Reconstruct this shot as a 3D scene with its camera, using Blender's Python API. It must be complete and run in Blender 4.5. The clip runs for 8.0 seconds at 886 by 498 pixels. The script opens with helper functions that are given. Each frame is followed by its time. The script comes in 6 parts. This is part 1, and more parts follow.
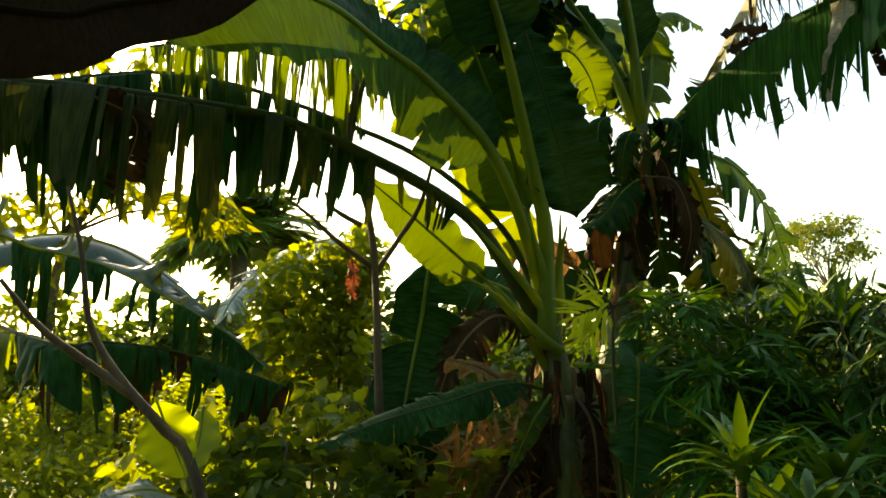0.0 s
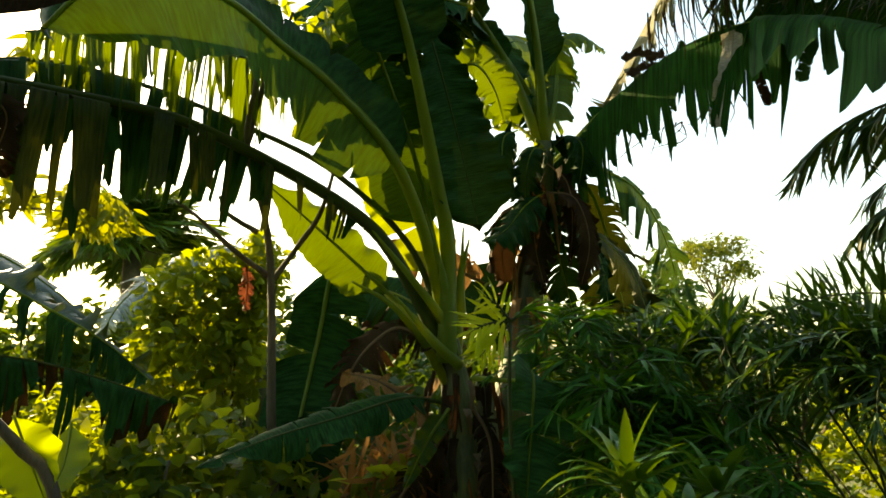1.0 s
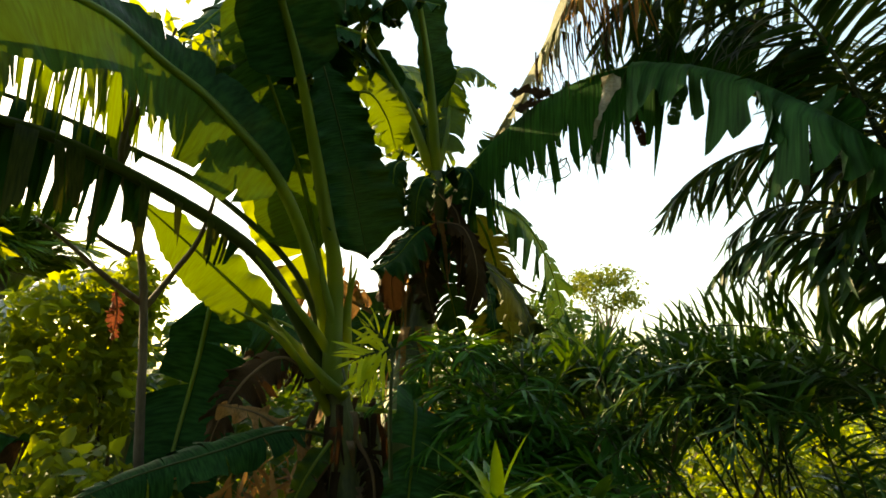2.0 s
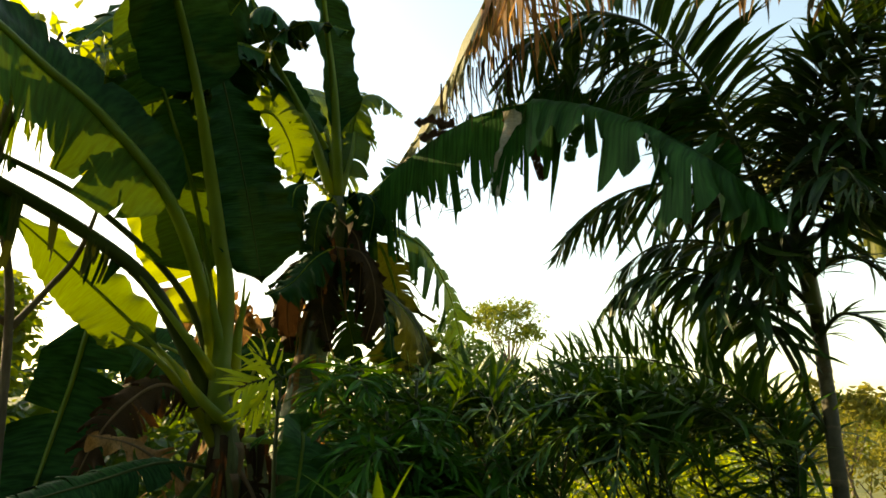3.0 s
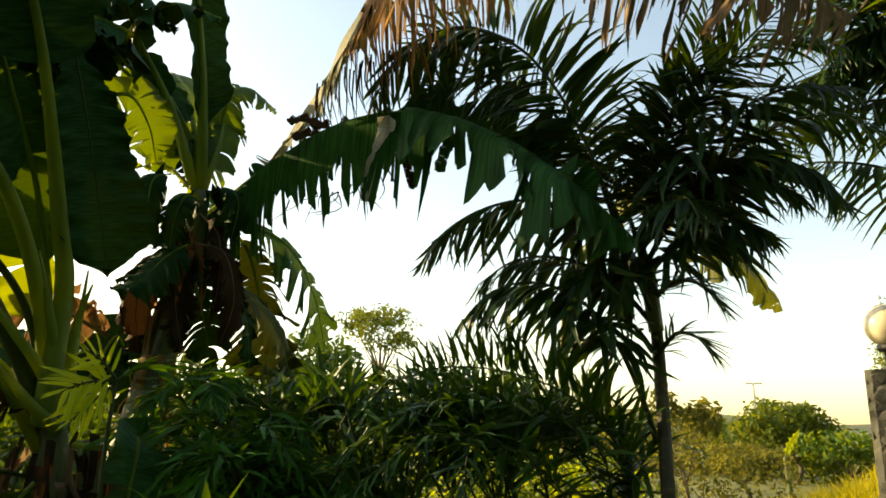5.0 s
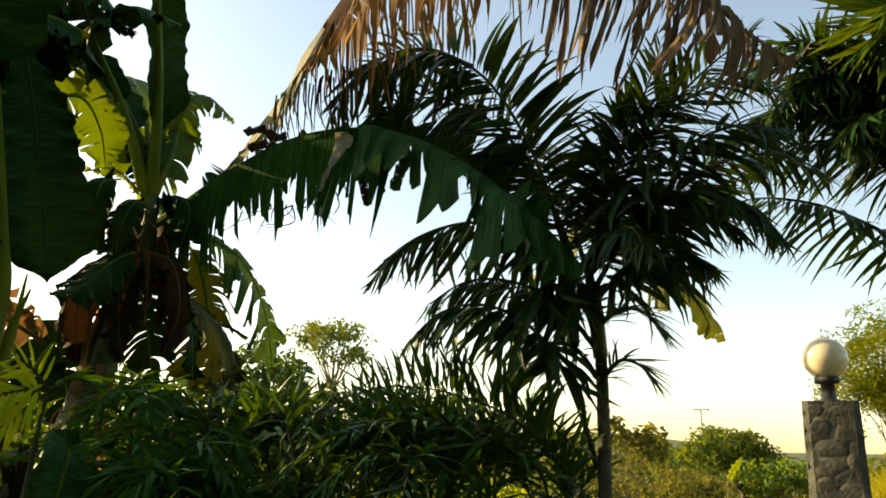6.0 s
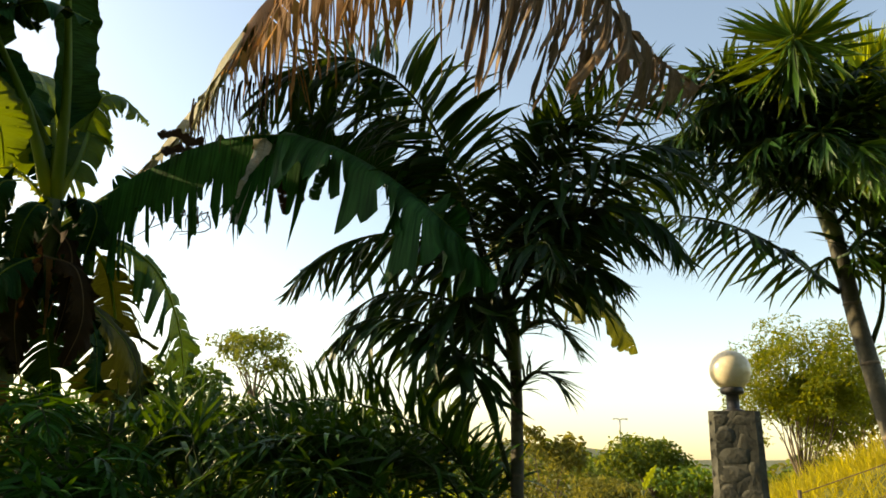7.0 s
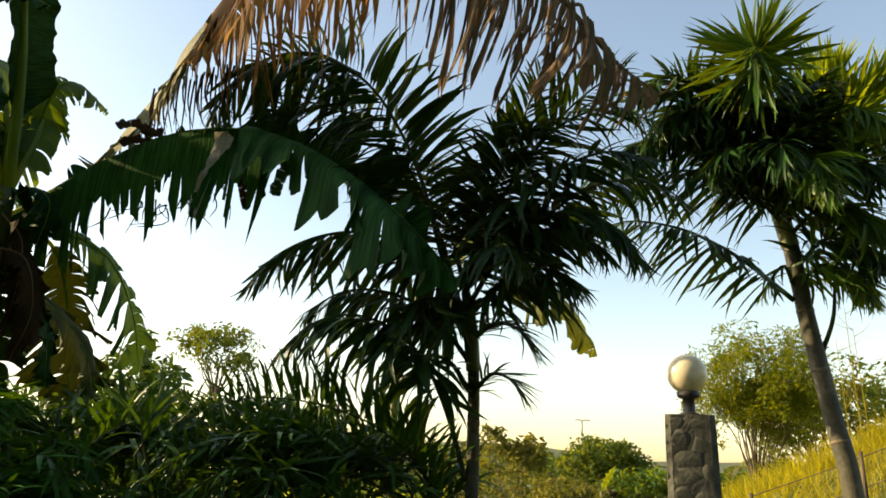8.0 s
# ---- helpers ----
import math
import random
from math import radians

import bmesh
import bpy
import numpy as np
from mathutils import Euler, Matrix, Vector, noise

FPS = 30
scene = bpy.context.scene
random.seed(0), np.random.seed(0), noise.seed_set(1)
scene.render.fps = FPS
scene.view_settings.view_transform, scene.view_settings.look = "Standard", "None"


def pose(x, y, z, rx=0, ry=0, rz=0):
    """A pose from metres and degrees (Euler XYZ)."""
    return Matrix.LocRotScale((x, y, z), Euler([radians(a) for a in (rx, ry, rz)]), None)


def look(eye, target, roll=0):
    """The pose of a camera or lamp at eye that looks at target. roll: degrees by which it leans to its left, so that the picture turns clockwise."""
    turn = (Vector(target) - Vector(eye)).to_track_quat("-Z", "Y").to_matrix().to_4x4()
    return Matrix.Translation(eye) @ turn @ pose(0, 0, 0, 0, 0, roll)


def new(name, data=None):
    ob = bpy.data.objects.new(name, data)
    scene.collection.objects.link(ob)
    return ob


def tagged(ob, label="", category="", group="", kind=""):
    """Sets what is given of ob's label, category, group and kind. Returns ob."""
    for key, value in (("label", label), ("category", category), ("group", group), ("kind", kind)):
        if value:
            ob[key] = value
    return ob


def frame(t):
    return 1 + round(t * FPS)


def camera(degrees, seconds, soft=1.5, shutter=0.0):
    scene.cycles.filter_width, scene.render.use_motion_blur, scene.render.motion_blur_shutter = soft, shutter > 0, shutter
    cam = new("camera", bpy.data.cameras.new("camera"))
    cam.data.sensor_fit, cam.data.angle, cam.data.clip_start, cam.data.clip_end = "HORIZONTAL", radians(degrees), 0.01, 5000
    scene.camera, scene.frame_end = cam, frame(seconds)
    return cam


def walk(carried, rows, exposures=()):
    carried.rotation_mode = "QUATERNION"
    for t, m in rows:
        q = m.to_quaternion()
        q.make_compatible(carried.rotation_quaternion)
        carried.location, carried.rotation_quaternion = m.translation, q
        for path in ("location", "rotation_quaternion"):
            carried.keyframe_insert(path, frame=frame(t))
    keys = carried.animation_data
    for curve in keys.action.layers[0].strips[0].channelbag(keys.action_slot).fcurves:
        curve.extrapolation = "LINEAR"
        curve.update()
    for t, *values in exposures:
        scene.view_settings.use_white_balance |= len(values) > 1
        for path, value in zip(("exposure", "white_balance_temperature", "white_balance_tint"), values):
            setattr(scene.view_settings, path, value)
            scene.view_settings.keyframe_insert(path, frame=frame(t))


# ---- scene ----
cam = camera(65.3, 8.0, soft=1.7, shutter=0.0)
PATH = [
    (0, (-0.004, 0.003, 1.516), (-0.026, 1.982, 1.803), 0.1),
    (0.5, (0.014, 0.016, 1.524), (0.112, 1.989, 1.838), -0.2),
    (1, (0.038, 0.052, 1.526), (0.274, 2.012, 1.844), 0.4),
    (1.5, (0.064, 0.054, 1.539), (0.441, 1.985, 1.901), 0.4),
    (2.8, (0.135, 0.069, 1.532), (0.855, 1.879, 1.988), -0.0),
    (3, (0.139, 0.07, 1.532), (0.901, 1.856, 2.012), 0.2),
    (3.5, (0.145, 0.065, 1.537), (0.989, 1.811, 2.026), 1.1),
    (4, (0.17, 0.065, 1.538), (1.146, 1.741, 2.026), 2.6),
    (4.5, (0.189, 0.069, 1.535), (1.243, 1.706, 1.995), 2.4),
    (4.7, (0.193, 0.068, 1.535), (1.250, 1.698, 2.011), 1.6),
    (5.8, (0.211, 0.039, 1.542), (1.319, 1.613, 2.084), 1.3),
    (6, (0.218, 0.035, 1.545), (1.372, 1.572, 2.098), 2.5),
    (6.5, (0.24, 0.029, 1.552), (1.479, 1.497, 2.108), 1.3),
    (7, (0.25, 0.009, 1.554), (1.554, 1.406, 2.142), 1.8),
    (7.5, (0.256, -0.009, 1.559), (1.602, 1.335, 2.176), 2.1),
    (8, (0.276, -0.008, 1.561), (1.646, 1.326, 2.15), 2.4),
]
walk(cam, [(t, look(eye, target, roll)) for t, eye, target, roll in PATH], exposures=[(0.0, 1.76, 9300, 2), (4.0, 1.46, 9300, 6), (8.0, 1.06, 8000, 11)])

# ---- world and sun ----
SUN_LEFT, SUN_HIGH = 32.0, 23.0
world = bpy.data.worlds.new("sky")
scene.world = world
world.use_nodes = True
sky = world.node_tree.nodes.new("ShaderNodeTexSky")
sky.sky_type, sky.sun_disc = "NISHITA", False
sky.sun_elevation, sky.sun_rotation = radians(SUN_HIGH), radians(-SUN_LEFT)
sky.air_density, sky.dust_density, sky.ozone_density = 1.15, 1.0, 1.3
back = world.node_tree.nodes["Background"]
back.inputs["Strength"].default_value = 0.15
world.node_tree.links.new(sky.outputs[0], back.inputs["Color"])

sun_way = Vector((-math.sin(radians(SUN_LEFT)) * math.cos(radians(SUN_HIGH)), math.cos(radians(SUN_LEFT)) * math.cos(radians(SUN_HIGH)), math.sin(radians(SUN_HIGH))))
sun = new("sun", bpy.data.lights.new("sun", "SUN"))
sun.data.energy, sun.data.angle, sun.data.color = 5.0, radians(0.6), (1.0, 0.83, 0.55)
sun.matrix_world = look(sun_way * 30, (0, 0, 0))


# ---- materials ----
def nodes_of(name):
    m = bpy.data.materials.new(name)
    m.use_nodes = True
    t = m.node_tree
    t.nodes.clear()
    return m, t.nodes, t.links


def ramp(nodes, stops):
    r = nodes.new("ShaderNodeValToRGB")
    e = r.color_ramp.elements
    while len(e) < len(stops):
        e.new(0.5)
    for k, (p, c) in enumerate(stops):
        e[k].position, e[k].color = p, (*c, 1)
    return r


def leaf_material(name, dark, light, glow, through_share=0.4, rough=0.4, spec=0.5, veins=0.0, vein_scale=60.0, blotch=None, scale=6.0, per="island"):
    """A thin leaf: colour varied by leaf and by patch, lit through from behind, with veins across the blade where it has them."""
    m, n, l = nodes_of(name)
    coord = n.new("ShaderNodeTexCoord")
    noise_a = n.new("ShaderNodeTexNoise")
    noise_a.inputs["Scale"].default_value, noise_a.inputs["Detail"].default_value = scale, 5
    l.new(coord.outputs["Object"], noise_a.inputs["Vector"])
    if per == "island":
        geo = n.new("ShaderNodeNewGeometry")
        rnd = geo.outputs["Random Per Island"]
    else:
        info = n.new("ShaderNodeObjectInfo")
        rnd = info.outputs["Random"]
    add = n.new("ShaderNodeMath")
    add.operation = "MULTIPLY_ADD"
    l.new(noise_a.outputs["Fac"], add.inputs[0])
    add.inputs[1].default_value = 0.9
    mul = n.new("ShaderNodeMath")
    mul.operation = "MULTIPLY_ADD"
    l.new(rnd, mul.inputs[0])
    mul.inputs[1].default_value, mul.inputs[2].default_value = 0.55, -0.22
    l.new(mul.outputs[0], add.inputs[2])
    stops = [(0.2, dark), (0.8, light)]
    if blotch:
        stops = [(0.2, dark), (0.62, light), (0.82, blotch)]
    col = ramp(n, stops)
    l.new(add.outputs[0], col.inputs[0])
    colour = col.outputs[0]
    bump_from = noise_a.outputs["Fac"]
    if veins:
        uv = n.new("ShaderNodeUVMap")
        sep = n.new("ShaderNodeSeparateXYZ")
        l.new(uv.outputs[0], sep.inputs[0])
        comb = n.new("ShaderNodeCombineXYZ")
        l.new(sep.outputs["X"], comb.inputs["X"])
        sl = n.new("ShaderNodeMath")
        sl.operation = "MULTIPLY"
        sl.inputs[1].default_value = 0.06
        l.new(sep.outputs["Y"], sl.inputs[0])
        l.new(sl.outputs[0], comb.inputs["Y"])
        lines = n.new("ShaderNodeTexNoise")
        lines.inputs["Scale"].default_value, lines.inputs["Detail"].default_value = vein_scale, 3
        l.new(comb.outputs[0], lines.inputs["Vector"])
        mix = n.new("ShaderNodeMixRGB")
        mix.blend_type = "MULTIPLY"
        mix.inputs[0].default_value = veins
        vr = ramp(n, [(0.35, (0.45, 0.5, 0.4)), (0.65, (1.35, 1.3, 1.2))])
        l.new(lines.outputs["Fac"], vr.inputs[0])
        l.new(colour, mix.inputs[1])
        l.new(vr.outputs[0], mix.inputs[2])
        colour, bump_from = mix.outputs[0], lines.outputs["Fac"]
    bump = n.new("ShaderNodeBump")
    bump.inputs["Strength"].default_value, bump.inputs["Distance"].default_value = (0.7, 0.006) if veins else (0.35, 0.004)
    l.new(bump_from, bump.inputs["Height"])
    body = n.new("ShaderNodeBsdfPrincipled")
    body.inputs["Roughness"].default_value, body.inputs["Specular IOR Level"].default_value = rough + 0.06, spec * 0.55
    l.new(colour, body.inputs["Base Color"])
    l.new(bump.outputs[0], body.inputs["Normal"])
    lit = n.new("ShaderNodeBsdfTranslucent")
    tint = n.new("ShaderNodeMixRGB")
    tint.inputs[0].default_value = 0.75
    l.new(colour, tint.inputs[1])
    tint.inputs[2].default_value = (*glow, 1)
    l.new(tint.outputs[0], lit.inputs["Color"])
    both = n.new("ShaderNodeMixShader")
    both.inputs[0].default_value = through_share
    l.new(body.outputs[0], both.inputs[1])
    l.new(lit.outputs[0], both.inputs[2])
    out = n.new("ShaderNodeOutputMaterial")
    l.new(both.outputs[0], out.inputs[0])
    return m


def solid_material(name, dark, light, rough=0.7, scale=8.0, stretch=(1, 1, 1), bump=0.5, depth=0.01, spots=None, spec=0.4):
    m, n, l = nodes_of(name)
    coord = n.new("ShaderNodeTexCoord")
    mapp = n.new("ShaderNodeMapping")
    mapp.inputs["Scale"].default_value = stretch
    l.new(coord.outputs["Object"], mapp.inputs[0])
    big = n.new("ShaderNodeTexNoise")
    big.inputs["Scale"].default_value, big.inputs["Detail"].default_value = scale, 8
    l.new(mapp.outputs[0], big.inputs["Vector"])
    fine = n.new("ShaderNodeTexNoise")
    fine.inputs["Scale"].default_value, fine.inputs["Detail"].default_value = scale * 9, 6
    l.new(mapp.outputs[0], fine.inputs["Vector"])
    mixv = n.new("ShaderNodeMath")
    mixv.operation = "MULTIPLY_ADD"
    mixv.inputs[1].default_value = 0.4
    l.new(fine.outputs["Fac"], mixv.inputs[0])
    sub = n.new("ShaderNodeMath")
    sub.operation = "MULTIPLY_ADD"
    sub.inputs[1].default_value, sub.inputs[2].default_value = 1.0, -0.2
    l.new(big.outputs["Fac"], sub.inputs[0])
    l.new(sub.outputs[0], mixv.inputs[2])
    stops = [(0.3, dark), (0.7, light)]
    if spots:
        stops = [(0.28, dark), (0.55, light), (0.75, spots)]
    col = ramp(n, stops)
    l.new(mixv.outputs[0], col.inputs[0])
    b = n.new("ShaderNodeBump")
    b.inputs["Strength"].default_value, b.inputs["Distance"].default_value = bump, depth
    l.new(mixv.outputs[0], b.inputs["Height"])
    body = n.new("ShaderNodeBsdfPrincipled")
    body.inputs["Roughness"].default_value, body.inputs["Specular IOR Level"].default_value = rough, spec
    l.new(col.outputs[0], body.inputs["Base Color"])
    l.new(b.outputs[0], body.inputs["Normal"])
    out = n.new("ShaderNodeOutputMaterial")
    l.new(body.outputs[0], out.inputs[0])
    return m


M_BANANA = leaf_material("banana_blade", (0.012, 0.045, 0.010), (0.030, 0.095, 0.018), (0.19, 0.25, 0.006), 0.32, 0.46, 0.25, veins=0.8, vein_scale=34)
# Darker banana green that carries the shade of overlapping leaves in its colour.
M_BANANA_DARK = leaf_material("banana_blade_shaded_green", (0.004, 0.024, 0.008), (0.013, 0.056, 0.014), (0.04, 0.08, 0.006), 0.015, 0.5, 0.08, veins=0.9, vein_scale=34, blotch=(0.022, 0.075, 0.014), scale=3.0)
# Yellow-green blade: the glow of sun behind it is put into the colour.
M_BANANA_YELLOW = leaf_material("banana_blade_yellow_green", (0.04, 0.085, 0.012), (0.10, 0.15, 0.02), (0.36, 0.40, 0.015), 0.42, 0.42, 0.4, veins=0.5, vein_scale=34)
M_BANANA_DEAD = leaf_material("banana_blade_dry", (0.045, 0.022, 0.010), (0.21, 0.105, 0.040), (0.58, 0.27, 0.06), 0.36, 0.7, 0.25, veins=1.0, vein_scale=60, blotch=(0.30, 0.20, 0.09))
M_BANANA_GREY = leaf_material("banana_blade_grey_dry", (0.12, 0.085, 0.055), (0.30, 0.22, 0.15), (0.34, 0.2, 0.1), 0.3, 0.75, 0.2, veins=0.6, vein_scale=110)
M_BANANA_TURNING = leaf_material("banana_blade_turning", (0.022, 0.045, 0.010), (0.10, 0.10, 0.028), (0.30, 0.23, 0.02), 0.14, 0.55, 0.25, veins=0.95, vein_scale=80, blotch=(0.16, 0.085, 0.035), scale=3.0)
M_BANANA_FRESH = leaf_material("banana_blade_fresh", (0.009, 0.042, 0.008), (0.026, 0.100, 0.014), (0.11, 0.165, 0.006), 0.15, 0.5, 0.1, veins=0.9, vein_scale=34)
M_PALM_LOW = leaf_material("low_palm_leaflet", (0.008, 0.042, 0.006), (0.034, 0.110, 0.013), (0.16, 0.28, 0.01), 0.18, 0.38, 0.5)
M_BANANA_BROWN = leaf_material("banana_blade_dead_dark", (0.014, 0.010, 0.006), (0.06, 0.036, 0.018), (0.12, 0.05, 0.015), 0.06, 0.8, 0.1, veins=0.7, vein_scale=110)
M_BANANA_GLOSS = leaf_material("banana_blade_glossy", (0.008, 0.030, 0.010), (0.020, 0.062, 0.020), (0.16, 0.20, 0.01), 0.07, 0.28, 0.9, veins=0.5, vein_scale=90)
# Tree leaf with golden sunlight mixed into the colour itself.
M_TREE_SUN = leaf_material("tree_leaf_painted_sunlit", (0.032, 0.062, 0.005), (0.10, 0.135, 0.012), (0.48, 0.47, 0.015), 0.4, 0.45, 0.3)
M_HEART = leaf_material("heart_leaf", (0.08, 0.15, 0.012), (0.12, 0.20, 0.02), (0.55, 0.64, 0.02), 0.6, 0.45, 0.25)
# Leaflet colour raised to bright yellow-green in place of sunlight on the spray.
M_SPRAY = leaf_material("spray_leaflet_painted_sunlit", (0.26, 0.36, 0.02), (0.42, 0.52, 0.04), (0.75, 0.8, 0.03), 0.5, 0.4, 0.3)
M_RIB_DARK = leaf_material("old_midrib", (0.02, 0.035, 0.008), (0.05, 0.07, 0.015), (0.10, 0.10, 0.01), 0.1, 0.5, 0.3)
M_STRIP = leaf_material("grey_dry_strip", (0.28, 0.285, 0.27), (0.55, 0.55, 0.52), (0.4, 0.36, 0.3), 0.2, 0.8, 0.1, veins=0.8, vein_scale=40)
M_PALM_LOW_ONE = leaf_material("low_palm_leaflet_single", (0.008, 0.042, 0.006), (0.034, 0.110, 0.013), (0.16, 0.28, 0.01), 0.18, 0.38, 0.5, per="object")
M_OLIVE = leaf_material("banana_blade_olive", (0.014, 0.024, 0.005), (0.04, 0.05, 0.010), (0.12, 0.13, 0.008), 0.06, 0.55, 0.15, veins=0.9, vein_scale=60)
# Base lightened to grey-green so that the sky's sheen is part of the colour.
M_SILVER = leaf_material("blade_painted_sheen", (0.06, 0.10, 0.08), (0.17, 0.23, 0.20), (0.25, 0.32, 0.15), 0.12, 0.14, 1.7, veins=1.0, vein_scale=22)
M_OLD_YELLOW = leaf_material("banana_blade_dull_yellow", (0.04, 0.055, 0.010), (0.13, 0.14, 0.025), (0.26, 0.27, 0.02), 0.22, 0.5, 0.2, veins=0.9, vein_scale=34, blotch=(0.10, 0.07, 0.025), scale=3.0)
M_LONG = leaf_material("long_blade", (0.004, 0.028, 0.006), (0.017, 0.078, 0.013), (0.07, 0.14, 0.008), 0.05, 0.7, 0.04, veins=1.0, vein_scale=28)
# Brighter copy of the long blade's green, with front light painted in.
M_PLEAT = leaf_material("pleated_blade", (0.007, 0.048, 0.012), (0.026, 0.110, 0.026), (0.08, 0.16, 0.02), 0.06, 0.5, 0.2, veins=1.0, vein_scale=28)
# Tuft leaflet made yellower and lighter, standing for direct sun.
M_TUFT_SUN = leaf_material("tuft_leaflet_painted_sunlit", (0.05, 0.10, 0.010), (0.13, 0.20, 0.020), (0.50, 0.55, 0.02), 0.45, 0.4, 0.35)
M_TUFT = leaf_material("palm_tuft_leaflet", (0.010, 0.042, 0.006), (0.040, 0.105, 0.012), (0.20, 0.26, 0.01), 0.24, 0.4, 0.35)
M_STRAP = leaf_material("strap_leaf_blade", (0.014, 0.065, 0.006), (0.045, 0.14, 0.012), (0.17, 0.27, 0.010), 0.19, 0.36, 0.5)
M_NEAR = leaf_material("dark_brown_blade", (0.012, 0.010, 0.006), (0.022, 0.014, 0.007), (0.02, 0.015, 0.006), 0.02, 0.8, 0.08, veins=0.5)
M_RIB = leaf_material("banana_midrib", (0.075, 0.13, 0.010), (0.15, 0.23, 0.025), (0.60, 0.62, 0.03), 0.34, 0.4, 0.5)
M_RIB_DEAD = leaf_material("dry_midrib", (0.10, 0.06, 0.03), (0.2, 0.13, 0.07), (0.25, 0.15, 0.05), 0.1, 0.7, 0.3)
M_STEM = solid_material("banana_stem", (0.025, 0.030, 0.008), (0.10, 0.12, 0.026), 0.6, 7, (1, 1, 0.08), 1.0, 0.014, (0.055, 0.038, 0.02))
M_PALM = leaf_material("palm_leaflet", (0.006, 0.026, 0.008), (0.020, 0.066, 0.014), (0.11, 0.17, 0.006), 0.15, 0.36, 0.4, per="object")
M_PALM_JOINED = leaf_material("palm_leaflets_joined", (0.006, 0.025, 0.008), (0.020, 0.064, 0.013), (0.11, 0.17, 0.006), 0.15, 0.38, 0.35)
# Brighter copy of the palm leaflet: sunlight is put into its colour.
M_PALM_SUN = leaf_material("palm_leaflet_painted_sunlit", (0.016, 0.06, 0.007), (0.055, 0.13, 0.014), (0.22, 0.30, 0.01), 0.32, 0.36, 0.5)
M_CANE = leaf_material("cane_palm_leaflet", (0.008, 0.056, 0.006), (0.030, 0.145, 0.010), (0.16, 0.34, 0.01), 0.18, 0.45, 0.25, per="object")
M_RACHIS = leaf_material("palm_rachis", (0.0186, 0.031, 0.0093), (0.0434, 0.062, 0.0186), (0.1, 0.12, 0.02), 0.1, 0.45, 0.4)
M_TRUNK = solid_material("palm_trunk", (0.025, 0.027, 0.016), (0.065, 0.06, 0.038), 0.7, 5, (1, 1, 1), 0.8, 0.008, (0.14, 0.125, 0.085))
M_SHAFT = solid_material("palm_crownshaft", (0.05, 0.08, 0.03), (0.13, 0.17, 0.07), 0.45, 6, (1, 1, 0.3), 0.3, 0.004, (0.16, 0.12, 0.06))
M_RING = solid_material("trunk_ring", (0.06, 0.05, 0.035), (0.15, 0.12, 0.08), 0.85, 20, (1, 1, 1), 0.6, 0.004)
M_BARK = solid_material("shrub_bark", (0.045, 0.033, 0.022), (0.14, 0.105, 0.07), 0.85, 12, (1, 1, 0.3), 0.8, 0.006)
# One shrub leaf in three tones: SUN has sunlight painted in, DARK has shade.
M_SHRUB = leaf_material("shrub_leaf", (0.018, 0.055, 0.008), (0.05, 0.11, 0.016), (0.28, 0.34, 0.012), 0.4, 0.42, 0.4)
M_SHRUB_SUN = leaf_material("shrub_leaf_painted_sunlit", (0.045, 0.09, 0.009), (0.12, 0.18, 0.022), (0.48, 0.52, 0.02), 0.5, 0.42, 0.4)
M_SHRUB_DARK = leaf_material("shrub_leaf_painted_shaded", (0.014, 0.05, 0.008), (0.04, 0.105, 0.016), (0.16, 0.24, 0.008), 0.28, 0.4, 0.45)
M_FAR = leaf_material("tree_leaf", (0.028, 0.055, 0.010), (0.065, 0.105, 0.018), (0.30, 0.33, 0.02), 0.38, 0.5, 0.3)
M_DRYBUSH = leaf_material("dry_bush_leaf", (0.05, 0.06, 0.012), (0.13, 0.13, 0.03), (0.32, 0.28, 0.03), 0.35, 0.6, 0.2)
M_GRASS = leaf_material("grass_blade", (0.12, 0.125, 0.012), (0.34, 0.30, 0.03), (0.68, 0.56, 0.02), 0.5, 0.5, 0.3)
M_REDLEAF = leaf_material("withered_red_leaf", (0.12, 0.03, 0.015), (0.22, 0.065, 0.03), (0.28, 0.07, 0.03), 0.25, 0.6, 0.3)
M_ORANGE = leaf_material("withered_orange_blade", (0.13, 0.065, 0.025), (0.34, 0.18, 0.075), (0.42, 0.21, 0.07), 0.18, 0.65, 0.2, veins=1.0, vein_scale=60, blotch=(0.12, 0.10, 0.03))
M_GROUND = solid_material("ground_soil_and_grass", (0.03, 0.045, 0.010), (0.09, 0.10, 0.022), 0.95, 1.2, (1, 1, 1), 0.8, 0.05, (0.12, 0.12, 0.03))
# Cream spots imitate dappled sun on the grey plaster.
M_CEMENT = solid_material("cement_plaster", (0.022, 0.025, 0.019), (0.055, 0.058, 0.046), 0.85, 5, (1, 1, 1), 0.9, 0.014, (0.12, 0.115, 0.085))
# The yellow spots stand for low sun falling on the globe.
M_GLOBE = solid_material("globe_plastic", (0.50, 0.43, 0.26), (0.62, 0.56, 0.40), 0.25, 3, (1, 1, 1), 0.02, 0.001, (0.52, 0.38, 0.13))
M_BLACK = solid_material("black_plastic", (0.012, 0.012, 0.013), (0.03, 0.03, 0.03), 0.5, 9, (1, 1, 1), 0.1, 0.002)
M_METAL = solid_material("galvanised_pole", (0.3, 0.3, 0.3), (0.45, 0.45, 0.44), 0.5, 4, (1, 1, 1), 0.1, 0.002)
M_WIRE = solid_material("rusty_wire", (0.06, 0.04, 0.03), (0.14, 0.09, 0.06), 0.7, 30, (1, 1, 1), 0.3, 0.001)
M_HILL = solid_material("wooded_hill", (0.05, 0.065, 0.03), (0.10, 0.11, 0.05), 0.95, 0.05, (1, 1, 1), 0.8, 1.0)

# ---- builders ----
ORIGIN = {}


